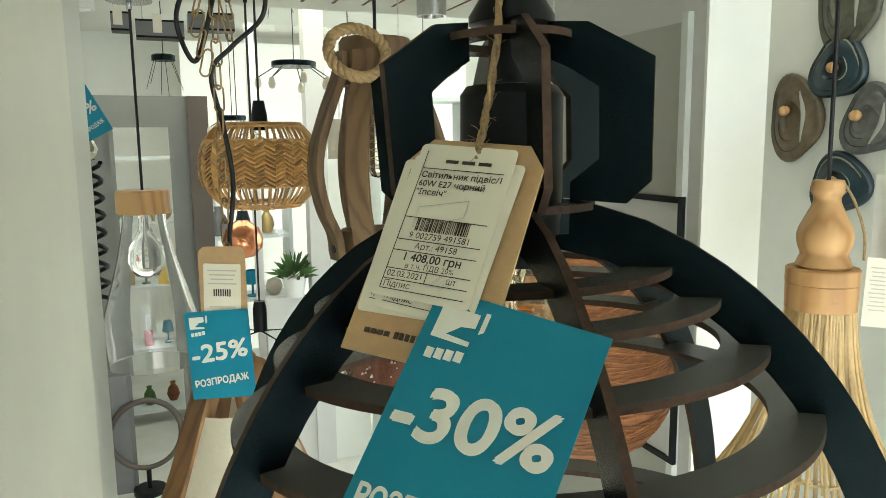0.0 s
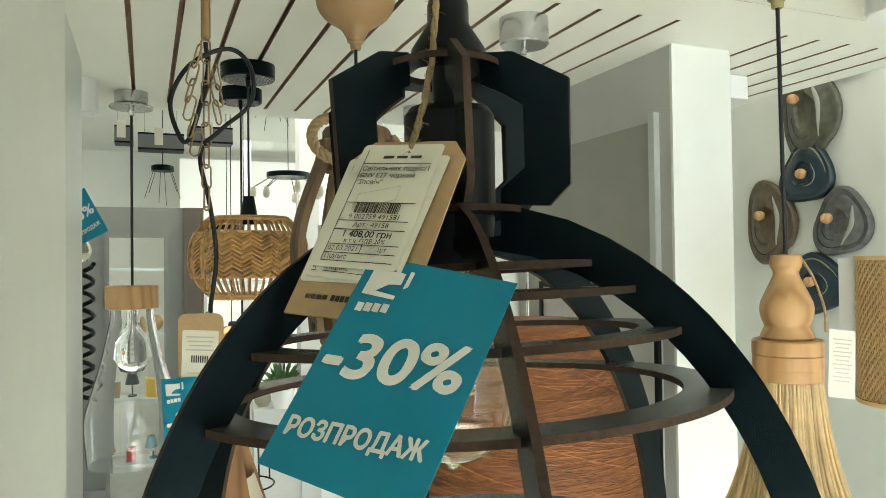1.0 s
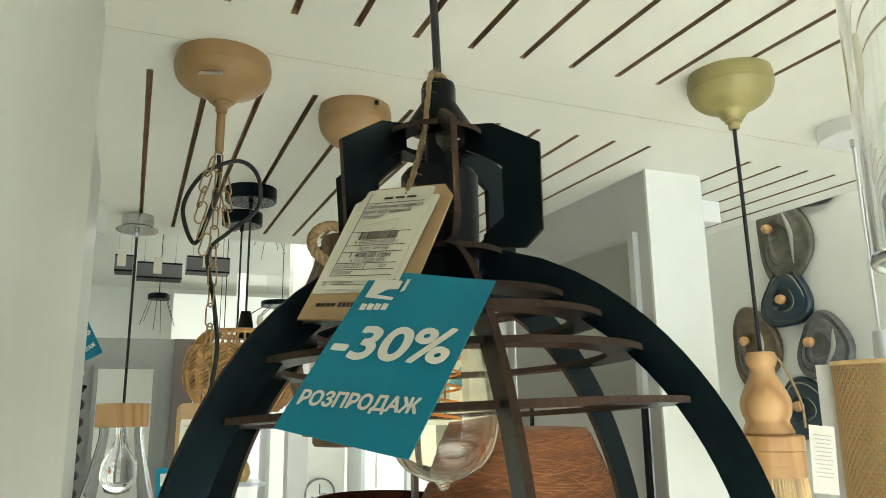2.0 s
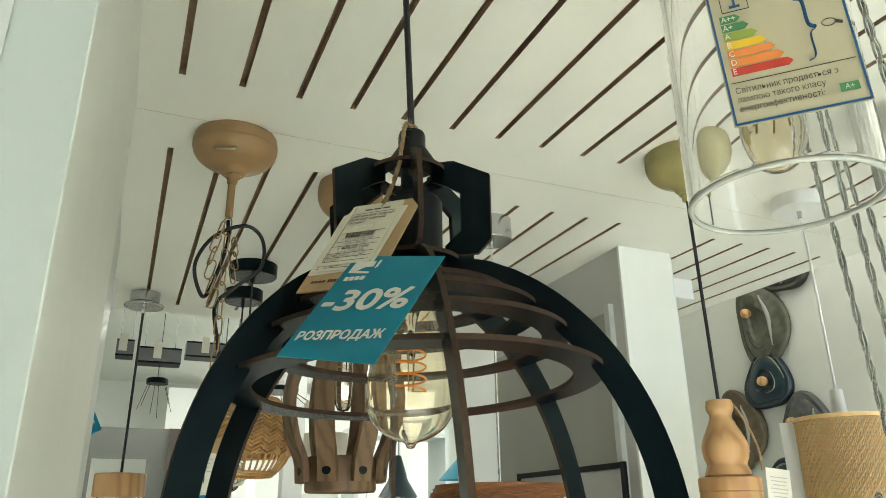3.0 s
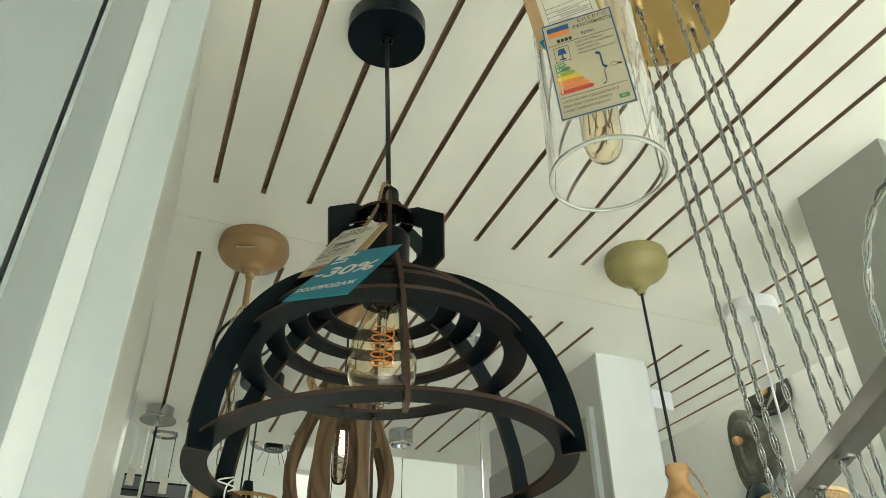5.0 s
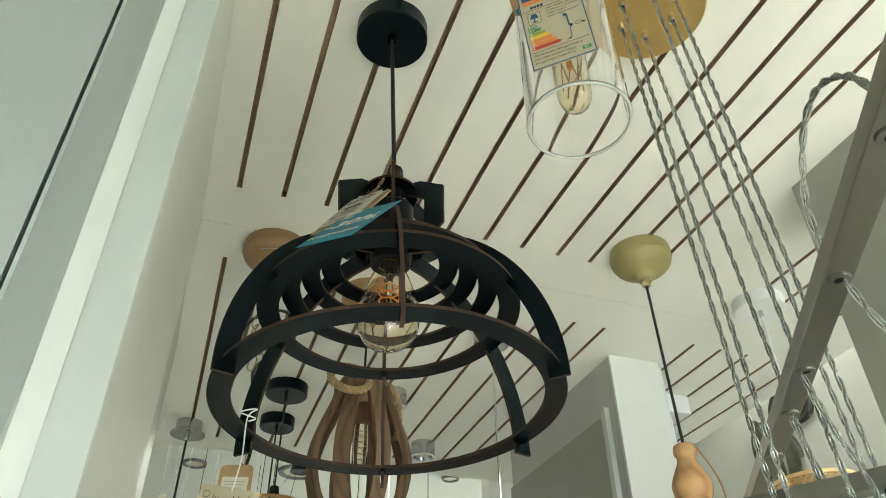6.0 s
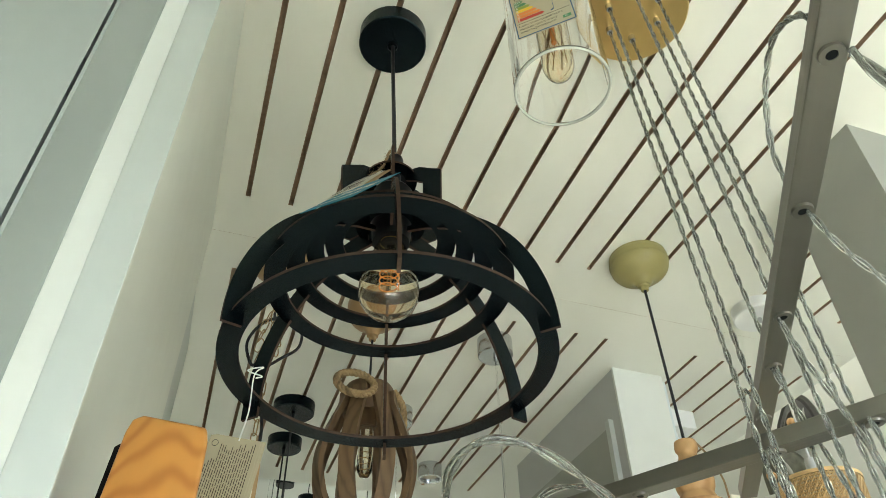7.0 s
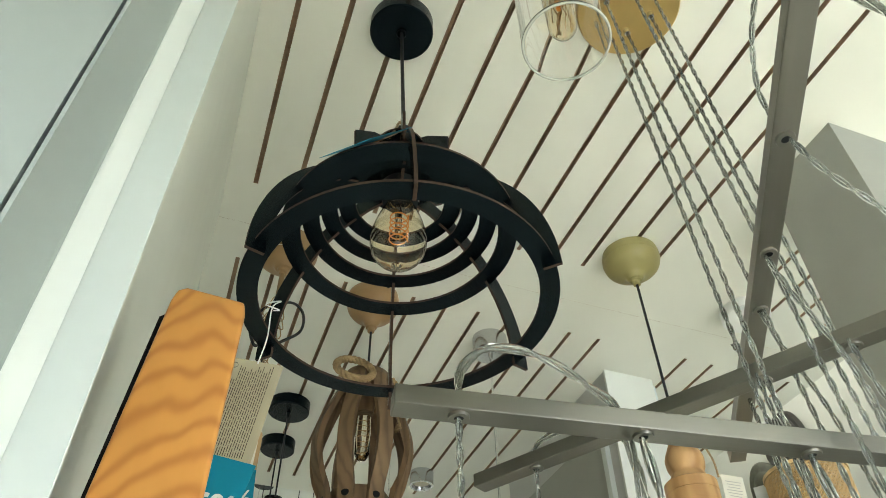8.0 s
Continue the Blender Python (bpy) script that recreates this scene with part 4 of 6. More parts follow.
def wicker_pendant():
    lamp = thing("pendant_lamp", at_room(0.250, 1.68), "low rounded pendant shade of woven brown wicker", "pendant lamp")
    disc_canopy(lamp, "black", 0.062, 0.034)
    cable_between(lamp, (0, 0, CEIL - 0.034), (0, 0, 2.10), 0.0026)
    bm = bmesh.new()
    lathe(bm, [(0, 2.135), (0.012, 2.135), (0.018, 2.10), (0.018, 2.07), (0, 2.07)], 20)
    part("lamp_holder", bm, "plastic", lamp, smooth=40)
    prof = lambda z: 0.131 * math.sqrt(max(0.02, 1 - (abs(z - 1.995) / 0.118) ** 2.2))
    # hoops at the rims and edging the woven band
    for z in (2.084, 2.078, 2.048, 1.950, 1.908, 1.902):
        bm = bmesh.new()
        tube(bm, [(prof(z) * math.cos(2 * math.pi * i / 96), prof(z) * math.sin(2 * math.pi * i / 96), z) for i in range(96)], 0.0032, 6, closed=True)
        part("hoop", bm, "wicker", lamp, smooth=60)
    # upright staves, open as slits above and below the band
    bm = bmesh.new()
    for i in range(44):
        a = 2 * math.pi * i / 44
        pts = [(prof(z) * 0.985 * math.cos(a), prof(z) * 0.985 * math.sin(a), z) for z in (2.084 - 0.0184 * k for k in range(11))]
        tube(bm, pts, 0.0044, 6, flat=0.35)
    tagged(part("upright_weave", bm, "wicker", lamp, "upright flat wicker staves", 60), kind="stuff")
    # herringbone band of flat strips
    bm = bmesh.new()
    rnd = random.Random(8)
    for i in range(40):
        for k in range(11):
            z = 1.953 + 0.0092 * k
            a = 2 * math.pi * i / 40
            lean = 0.011 if i % 2 else -0.011
            pts = []
            for q in (-0.55, 0.0, 0.55):
                b, h = a + q * 2 * math.pi / 40, min(2.049, max(1.949, z + lean * q / 0.55 * 0.6))
                r = prof(h) + 0.0015 + rnd.uniform(0, 0.0012)
                pts.append((r * math.cos(b), r * math.sin(b), h))
            tube(bm, pts, 0.0050, 5, flat=0.45)
    tagged(part("herringbone_band", bm, "wicker", lamp, "herringbone band of flat wicker strips", 60), kind="stuff")
    return lamp


wicker_pendant()


def plain_pendant(u, v, label, r=0.055, z=1.9, canopy="black"):
    lamp = thing("pendant_lamp", at_room(u, v), label, "pendant lamp")
    disc_canopy(lamp, canopy, r, 0.036)
    cable_between(lamp, (0, 0, CEIL - 0.036), (0, 0, z), 0.0026)
    bm = bmesh.new()
    lathe(bm, [(0, z + 0.03), (0.014, z + 0.03), (0.018, z + 0.01), (0.018, z - 0.05), (0, z - 0.05)], 20)
    part("lamp_holder", bm, "plastic", lamp, smooth=40)
    bm = bmesh.new()
    for k in range(4):
        a = math.pi / 2 * k + 0.4
        x, y = 0.075 * math.cos(a), 0.075 * math.sin(a)
        tube(bm, [(0, 0, z - 0.05), (x, y, z - 0.06), (x * 1.05, y * 1.05, z - 0.20)], 0.0024, 6)
    tube(bm, [(0.079 * math.cos(i * 0.21), 0.079 * math.sin(i * 0.21), z - 0.20) for i in range(30)], 0.0024, 6, closed=True)
    part("wire_shade", bm, "plastic", lamp, "thin black wire cage")
    return lamp


plain_pendant(0.262, 1.925, "black wire cage pendant on a round black canopy", z=1.60)


def fibre_pendant():
    lamp = thing("pendant_lamp", at_room(0.70, 1.17), "copper-brown woven fibre pendant on a chrome canopy", "pendant lamp")
    disc_canopy(lamp, "chrome", 0.047, 0.052)
    cable_between(lamp, (0, 0, CEIL - 0.05), (0, 0, 1.86), 0.0028, "cord", "cord", "clear cord")
    prof = [(0.020, 1.866), (0.120, 1.864), (0.134, 1.855), (0.158, 1.80), (0.190, 1.72), (0.222, 1.64), (0.226, 1.58), (0.200, 1.52), (0.176, 1.495)]
    skin = [(p.x, p.z) for p in spline([(r, 0, z) for r, z in prof], 6)]
    bm = bmesh.new()
    lathe(bm, skin + [(max(0.016, r - 0.004), z - 0.004) for r, z in reversed(skin)], 72, closed=True)
    shade = part("shade", bm, "terracotta", lamp, "wound copper-brown fibre shade", 60)
    rnd = random.Random(11)
    bm = bmesh.new()
    for _ in range(620):
        a0, z0 = rnd.uniform(0, 6.28), rnd.uniform(1.52, 1.85)
        da, dz = rnd.uniform(0.5, 1.3), rnd.uniform(-0.05, 0.05)
        pts = []
        for k in range(7):
            z = min(1.855, max(1.505, z0 + dz * k / 6))
            r = next((ra + (rb - ra) * (z - za) / (zb - za or 1) for (ra, za), (rb, zb) in zip(skin[3:], skin[4:]) if zb <= z <= za), 0.2)
            a = a0 + da * k / 6
            pts.append(((r + 0.002) * math.cos(a), (r + 0.002) * math.sin(a), z))
        tube(bm, pts, 0.0011, 4)
    tagged(part("fibre_winding", bm, "terracotta", shade, "loose wound fibres"), kind="stuff")
    return lamp


fibre_pendant()


# bead shade below the fibre pendant's level, dark brown and glittering
def bead_pendant():
    lamp = thing("pendant_lamp", at_room(0.56, 1.62), "dark brown pendant shade hung with glittering beads", "pendant lamp")
    disc_canopy(lamp, "chrome", 0.045, 0.05)
    cable_between(lamp, (0, 0, CEIL - 0.05), (0, 0, 1.72), 0.002, "cord", "cord")
    bm = bmesh.new()
    lathe(bm, [(0.14, 1.70), (0.145, 1.70), (0.145, 1.50), (0.14, 1.50)], 48, closed=True)
    part("shade", bm, "sequin", lamp, smooth=40)
    rnd = random.Random(5)
    bm = bmesh.new()
    for _ in range(420):
        a, z = rnd.uniform(0, 6.28), rnd.uniform(1.50, 1.70)
        mm = Matrix.Translation((0.148 * math.cos(a), 0.148 * math.sin(a), z))
        bmesh.ops.create_icosphere(bm, subdivisions=1, radius=rnd.uniform(0.003, 0.005), matrix=mm)
    tagged(part("beads", bm, "chrome", lamp, "small glittering beads"), kind="stuff")
    return lamp


bead_pendant()


def broom_pendant():
    lamp = thing("pendant_lamp", at_room(0.890, 0.745), "turned wooden bottle pendant with a fanned rattan skirt", "pendant lamp")
    bell_canopy(lamp, "olive", 0.068, 0.096, Matrix.Translation((0, 0, CEIL)), label="olive-green bell-shaped ceiling canopy")
    cable_between(lamp, (0, 0, CEIL - 0.095), (0.010, 0.004, 1.975), 0.0030)
    prof = [(0, 1.982), (0.018, 1.982), (0.021, 1.978), (0.022, 1.966), (0.018, 1.958), (0.0185, 1.950), (0.026, 1.934), (0.035, 1.914), (0.037, 1.902), (0.035, 1.888), (0.031, 1.878), (0.034, 1.870), (0.035, 1.858), (0, 1.858)]
    bm = bmesh.new()
    lathe(bm, [(max(0, p.x), p.z) for p in spline([(r, 0, z) for r, z in prof], 3)], 40)
    part("bottle", bm, "lightwood", lamp, "turned light wooden bottle shape", 50, Matrix.Translation((0.010, 0.004, 0)))
    for z, r in ((1.836, 0.049), (1.815, 0.0485), (1.798, 0.048)):
        bm = bmesh.new()
        lathe(bm, [(0, z + 0.022), (r - 0.002, z + 0.022), (r, z + 0.020), (r, z + 0.001), (r - 0.002, z), (0, z)], 40)
        part("band", bm, "lightwood", lamp, smooth=35, m=Matrix.Translation((0.010, 0.004, 0)))
    rnd = random.Random(2)
    for i in range(64):
        a = 2 * math.pi * i / 64 + rnd.uniform(-0.03, 0.03)
        f = rnd.uniform(0.93, 1.07)
        pts = [((r * f if k else r) * math.cos(a) + 0.01, (r * f if k else r) * math.sin(a) + 0.004, z) for k, (r, z) in enumerate(((0.044, 1.80), (0.053, 1.72), (0.073, 1.64), (0.108, 1.56), (0.155, 1.485), (0.195, 1.43)))]
        bm = bmesh.new()
        tube(bm, spline(pts, 3), 0.0031, 6)
        part("cane", bm, "rattan", lamp, smooth=60)
    for r, z in ((0.102, 1.572), (0.138, 1.512), (0.174, 1.458)):
        bm = bmesh.new()
        tube(bm, [(0.01 + r * math.cos(i * math.pi / 30), 0.004 + r * math.sin(i * math.pi / 30), z + 0.002 * (-1) ** i) for i in range(60)], 0.0022, 5, closed=True)
        part("binding", bm, "rattan", lamp, smooth=60)
    bm = bmesh.new()
    tube(bm, spline([(0.026, -0.006, 1.980), (0.040, -0.016, 1.950), (0.055, -0.022, 1.905), (0.058, -0.022, 1.868)], 6), 0.0022, 6)
    part("string", bm, "twine", lamp)
    bm = bmesh.new()
    card(bm, 0.042, 0.098, 0.0008)
    t = part("tag", bm, "paper", lamp, "white hanging paper tag", m=pose(0.074, -0.034, 1.822, 84, 7, -14))
    bars([(0.0, 0.035 - 0.006 * i, 0.030 - 0.004 * (i % 3), 0.0016) for i in range(11)], t, "faint", 0.0008)
    return lamp


broom_pendant()


def cane_pendant():
    lamp = thing("pendant_lamp", at_room(1.285, 0.83), "white-edged drum pendant of woven cane webbing", "pendant lamp")
    disc_canopy(lamp, "whiteplastic", 0.062, 0.030)
    cable_between(lamp, (0, 0, CEIL - 0.03), (0, 0, 2.02), 0.0028, "whiteplastic", "cord", "white cord")
    bm = bmesh.new()
    lathe(bm, [(0, 2.035), (0.012, 2.033), (0.014, 2.0), (0.014, 1.96), (0, 1.96)], 20)
    part("lamp_holder", bm, "whiteplastic", lamp, smooth=40)
    r, z0, z1 = 0.085, 1.72, 1.975
    for z in (z0, z1):
        bm = bmesh.new()
        lathe(bm, [(r - 0.003, z - 0.004), (r + 0.004, z - 0.004), (r + 0.004, z + 0.004), (r - 0.003, z + 0.004)], 48, closed=True)
        part("rim", bm, "rattan", lamp, smooth=40)
    bm = bmesh.new()
    for s in (1, -1):
        for i in range(44):
            tube(bm, [((r + 0.001 * s) * math.cos(2 * math.pi * i / 44 + s * k * 0.16), (r + 0.001 * s) * math.sin(2 * math.pi * i / 44 + s * k * 0.16), z0 + (z1 - z0) * k / 14) for k in range(15)], 0.0016, 4)
    for i in range(88):
        a = 2 * math.pi * i / 88
        tube(bm, [(r * math.cos(a), r * math.sin(a), z0), (r * math.cos(a), r * math.sin(a), z1)], 0.0011, 4)
    for j in range(42):
        z = z0 + (z1 - z0) * (j + 0.5) / 42
        tube(bm, [(r * math.cos(2 * math.pi * i / 40), r * math.sin(2 * math.pi * i / 40), z) for i in range(40)], 0.0011, 4, closed=True)
    tagged(part("cane_webbing", bm, "cane", lamp, "open hexagonal cane webbing"), kind="stuff")
    bm = bmesh.new()
    lathe(bm, [(r - 0.010, z0 + 0.003), (r - 0.009, z0 + 0.003), (r - 0.009, z1 - 0.003), (r - 0.010, z1 - 0.003)], 48, closed=True)
    part("lining", bm, "cream", lamp, smooth=40)
    bm = bmesh.new()
    box(bm, (0, 0, 1.85), (0.030, 0.003, 0.25), pose(-0.062, 0.076, 0, 0, 0, -55))
    part("edge_strip", bm, "whiteplastic", lamp, "white upright edge strip")
    return lamp


cane_pendant()


# ---- clear glass cylinder pendant with its energy label ----
def glass_cylinder():
    gx, gy = 0.2545, 0.153
    lamp = thing("pendant_lamp", Matrix.Translation((gx, gy, 0)), "clear glass cylinder pendant with a tubular filament bulb", "pendant lamp")
    r, z0, z1 = 0.0490, 1.957, 2.235
    bm = bmesh.new()
    lathe(bm, [(r, z0), (r + 0.0006, z0 + 0.0012), (r, z0 + 0.003), (r, z1), (0.012, z1 + 0.006), (0.012, z1 + 0.003), (r - 0.0028, z1 - 0.003), (r - 0.0028, z0 + 0.002), (r - 0.0022, z0)], 72, closed=True)
    part("glass_shade", bm, "glass", lamp, "clear glass cylinder open at the bottom", 50).visible_shadow = False
    # opaque pale ring over the lip, painting the light caught in its edge
    bm = bmesh.new()
    tube(bm, [((r - 0.0012) * math.cos(2 * math.pi * i / 72), (r - 0.0012) * math.sin(2 * math.pi * i / 72), z0 + 0.0002) for i in range(72)], 0.0016, 8, closed=True)
    part("rim", bm, "rimglass", lamp, "pale opaque ring put in for the light in the glass rim", 60)
    bm = bmesh.new()
    lathe(bm, [(0, 2.262), (0.014, 2.260), (0.020, 2.25), (0.020, 2.235), (0.0235, 2.234), (0.0235, 2.125), (0.021, 2.12), (0, 2.12)], 32)
    part("lamp_holder", bm, "brass", lamp, smooth=40)
    cable_between(lamp, (0, 0, 2.26), (0, 0, CEIL - 0.02), 0.0025, "cord", "cord")
    bm = bmesh.new()
    lathe(bm, [(0, 0), (0.045, 0), (0.047, 0.003), (0.047, 0.02), (0, 0.02)], 40)
    part("canopy", bm, "brass", lamp, smooth=40, m=Matrix.Translation((0, 0, CEIL - 0.02)))
    bm = bmesh.new()
    prof = [(0, 1.974), (0.006, 1.975), (0.012, 1.980), (0.0162, 1.991), (0.0170, 2.008), (0.0170, 2.09), (0.014, 2.112), (0.013, 2.125)]
    skin = [(max(0, p.x), p.z) for p in spline([(a, 0, b) for a, b in prof], 4)]
    lathe(bm, skin + [(max(0, a - 0.0008), b + 0.0008) for a, b in reversed(skin)], 40)
    part("bulb_glass", bm, "amber", lamp, "amber-tinted tubular bulb", 60).visible_shadow = False
    bm = bmesh.new()
    for k in range(6):
        a = math.pi / 3 * k
        b = a + math.pi / 3
        tube(bm, [(0.004 * math.cos(a), 0.004 * math.sin(a), 2.095), (0.011 * math.cos(a), 0.011 * math.sin(a), 2.06), (0.010 * math.cos(b), 0.010 * math.sin(b), 2.0)], 0.0006, 5)
    part("filament", bm, "filwire", lamp, "thin crossed filament wires")
    bm = bmesh.new()
    tube(bm, [(0, 0, 2.10), (0, 0, 2.03)], 0.0028, 8)
    part("bulb_stem", bm, "filament", lamp)
    return lamp


glass_cylinder()


def energy_label():
    e1 = Vector((0.056, -0.019, 0.0035))
    e2 = Vector((-0.118, -0.02, 0.99))
    w, h = 0.0595, 0.0905
    tall = 1.18
    bl = Vector((0.210, 0.1035, 1.972))
    m = flat_pose(bl + e1.normalized() * w / 2 + (e2 - e1.normalized() * e2.dot(e1.normalized())).normalized() * h * tall / 2, e1, e2) @ Matrix.Diagonal((1, tall, 1, 1))
    ob = thing("energy_label", m, "printed energy-efficiency label hung before the glass cylinder", "label")
    bm = bmesh.new()
    card(bm, w, h, 0.0006)
    c = part("card_face", bm, "labelcard", ob, "cream card with a dark blue border")
    bars([(-w / 2 + 0.0009, 0, 0.0010, h - 0.0012), (w / 2 - 0.0009, 0, 0.0010, h - 0.0012), (0, h / 2 - 0.0009, w - 0.0018, 0.0010), (0, -h / 2 + 0.0009, w - 0.0018, 0.0010)], c, "blue_e", name="border")
    bars([(-0.0165, 0.0385, 0.0185, 0.0048)], c, "blue_e", name="flag_blue")
    bars([(-0.0165, 0.0337, 0.0185, 0.0048)], c, "orange_e", name="flag_yellow")
    letters("Е Н Е Р Г О", 0.0046, 0.013, 0.0405, c, align="CENTER")
    letters("ЕФЕКТИВНІСТЬ", 0.0042, 0.0125, 0.0355, c, align="CENTER", bold=0.008)
    bars([(-0.018 + i * 0.0033, 0.0265, 0.0026, 0.0030) for i in range(4)], c, "ink", name="plain_bar")
    letters("96941", 0.0046, 0.007, 0.0275, c, align="CENTER", bold=0.008)
    bars([(0, 0.0235, 0.054, 0.0003), (0, -0.0262, 0.054, 0.0003)], c, "ink", name="rule_line")
    for i, t in enumerate(("Цей світильник", "сумісний з лампами", "таких класів", "енергоефективності")):
        letters(t, 0.0031, -0.005, 0.0205 - 0.0036 * i, c)
    bm = bmesh.new()
    for x, y, ww, hh in ((-0.0175, 0.0205, 0.0124, 0.0004), (-0.0175, 0.0065, 0.0124, 0.0004), (-0.0236, 0.0135, 0.0004, 0.014), (-0.0114, 0.0135, 0.0004, 0.014)):
        box(bm, (x, y, 0), (ww, hh, 0.0001))
    part("icon_frame", bm, "ink", c, m=Matrix.Translation((0, 0, 0.0004)))
    bm = bmesh.new()
    plate(bm, [(-0.0215, 0.0130), (-0.0135, 0.0130), (-0.0152, 0.0186), (-0.0198, 0.0186)], 0.0001, pose(0, 0, 0.0004, -90))
    box(bm, (-0.0175, 0.011, 0.0004), (0.0012, 0.0046, 0.0001)), box(bm, (-0.0175, 0.0086, 0.0004), (0.0050, 0.0012, 0.0001))
    part("lamp_icon", bm, "blue_e", c)
    for i, (t, k) in enumerate((("A++", "green_e"), ("A+", "green_e"), ("A", "lime_e"), ("B", "gold_e"), ("C", "orange_e"), ("D", "orange_e"), ("E", "red_e"))):
        y, ln = 0.0032 - 0.0041 * i, 0.0072 + 0.0030 * i
        bm = bmesh.new()
        plate(bm, [(-0.0255, y - 0.0018), (-0.0255 + ln, y - 0.0018), (-0.0255 + ln + 0.0022, y), (-0.0255 + ln, y + 0.0018), (-0.0255, y + 0.0018)], 0.0001, pose(0, 0, 0.0004, -90))
        part("class_arrow", bm, k, c)
        letters(t, 0.0037, -0.0250, y, c, "print", lift=0.0006, bold=0.01)
    bm = bmesh.new()
    tube(bm, spline([(0.0085, 0.0055, 0), (0.0115, 0.0035, 0), (0.0118, -0.0070, 0), (0.0145, -0.0095, 0), (0.0118, -0.0120, 0), (0.0115, -0.0215, 0), (0.0085, -0.0235, 0)], 6), 0.0011, 5, flat=0.2)
    part("brace", bm, "blue_e", c, m=Matrix.Translation((0, 0, 0.0004)))
    bm = bmesh.new()
    tube(bm, [(0.0205 + 0.0030 * math.cos(i * 0.31), -0.0085 + 0.0016 * math.sin(i * 0.31), 0) for i in range(20)], 0.00018, 4, closed=True)
    tube(bm, [(0.0233, -0.0088, 0), (0.0262, -0.0098, 0)], 0.0007, 4, flat=0.3)
    part("bulb_icon", bm, "ink", c, m=Matrix.Translation((0, 0, 0.0004)))
    for i, t in enumerate(("Світильник продається з", "лампою такого класу", "енергоефективності:")):
        letters(t, 0.0037, -0.0260, -0.0300 - 0.0041 * i, c)
    bars([(0.0215, -0.0378, 0.0080, 0.0036)], c, "green_e", name="class_mark")
    letters("A+", 0.0032, 0.0195, -0.0378, c, "print", lift=0.0006)
    # brown tag with a white label, hung behind and above the energy label
    tag = thing("hang_tag", m @ Matrix.Diagonal((1, 1 / tall, 1, 1)) @ pose(-0.008, 0.070, -0.004, 0, 0, 4), "brown kraft hang tag with a white price label", "price tag")
    bm = bmesh.new()
    card(bm, 0.060, 0.070, 0.001, corner=0.004)
    part("tag_card", bm, "kraft", tag)
    bm = bmesh.new()
    card(bm, 0.047, 0.052, 0.0004, corner=0.002)
    lab = part("price_label", bm, "paper", tag, m=pose(0.004, 0.006, 0.001))
    bars([(0.0, -0.022 + 0.0055 * i, 0.038, 0.0003) for i in range(5)] + [(-0.019, -0.004, 0.0003, 0.036), (0.019, -0.004, 0.0003, 0.036)], lab, "ink", name="rule_line")
    bars([(-0.008, -0.019, 0.018, 0.0018), (0.004, -0.0135, 0.024, 0.0022), (0.0, -0.008, 0.020, 0.0018)], lab, "faint", name="print")
    bm = bmesh.new()
    card(bm, 0.030, 0.012, 0.0005)
    part("card_corner", bm, "teal", tag, m=pose(-0.012, -0.030, 0.0016, 0, 0, 14))
    return ob


energy_label()


# ---- cluster pendant: brass plate, three steel bars, twisted clear cords ----
def twisted_cord(parent, pts, r=0.00145, turn=0.74, name="cord", label=""):
    turn = turn if r < 0.002 else 0.34
    ob = twisted_rope(parent, pts, r * 2.1, "cord", name, label, turn, strands=2)
    ob.visible_shadow = False
    bm = bmesh.new()
    n = len(pts)
    for s in range(2):
        line, side = [], None
        for i, p in enumerate(pts):
            p = Vector(p)
            q = Vector(pts[i + 1]) if i < n - 1 else p * 2 - Vector(pts[i - 1])
            d = (q - p).normalized()
            side = d.orthogonal().normalized() if side is None else (side - d * side.dot(d)).normalized()
            a = i * turn + math.pi * s
            line.append(p + (side * math.cos(a) + d.cross(side) * math.sin(a)) * r * 1.05)
        tube(bm, line, r * 0.55, 5)
    part("wire", bm, "wirecore", ob, smooth=60)
    return ob


def even(a, b, step=0.0055):
    a, b = Vector(a), Vector(b)
    n = max(2, int((b - a).length / step))
    return [a.lerp(b, i / n) for i in range(n + 1)]


def evenly(keys, step=0.0055):
    line = spline(keys, 24)
    out, left = [line[0]], 0.0
    for a, b in zip(line, line[1:]):
        d = (b - a).length
        while left + d >= step:
            a = a.lerp(b, (step - left) / d)
            out.append(a)
            d, left = (b - a).length, 0.0
        left += d
    return out


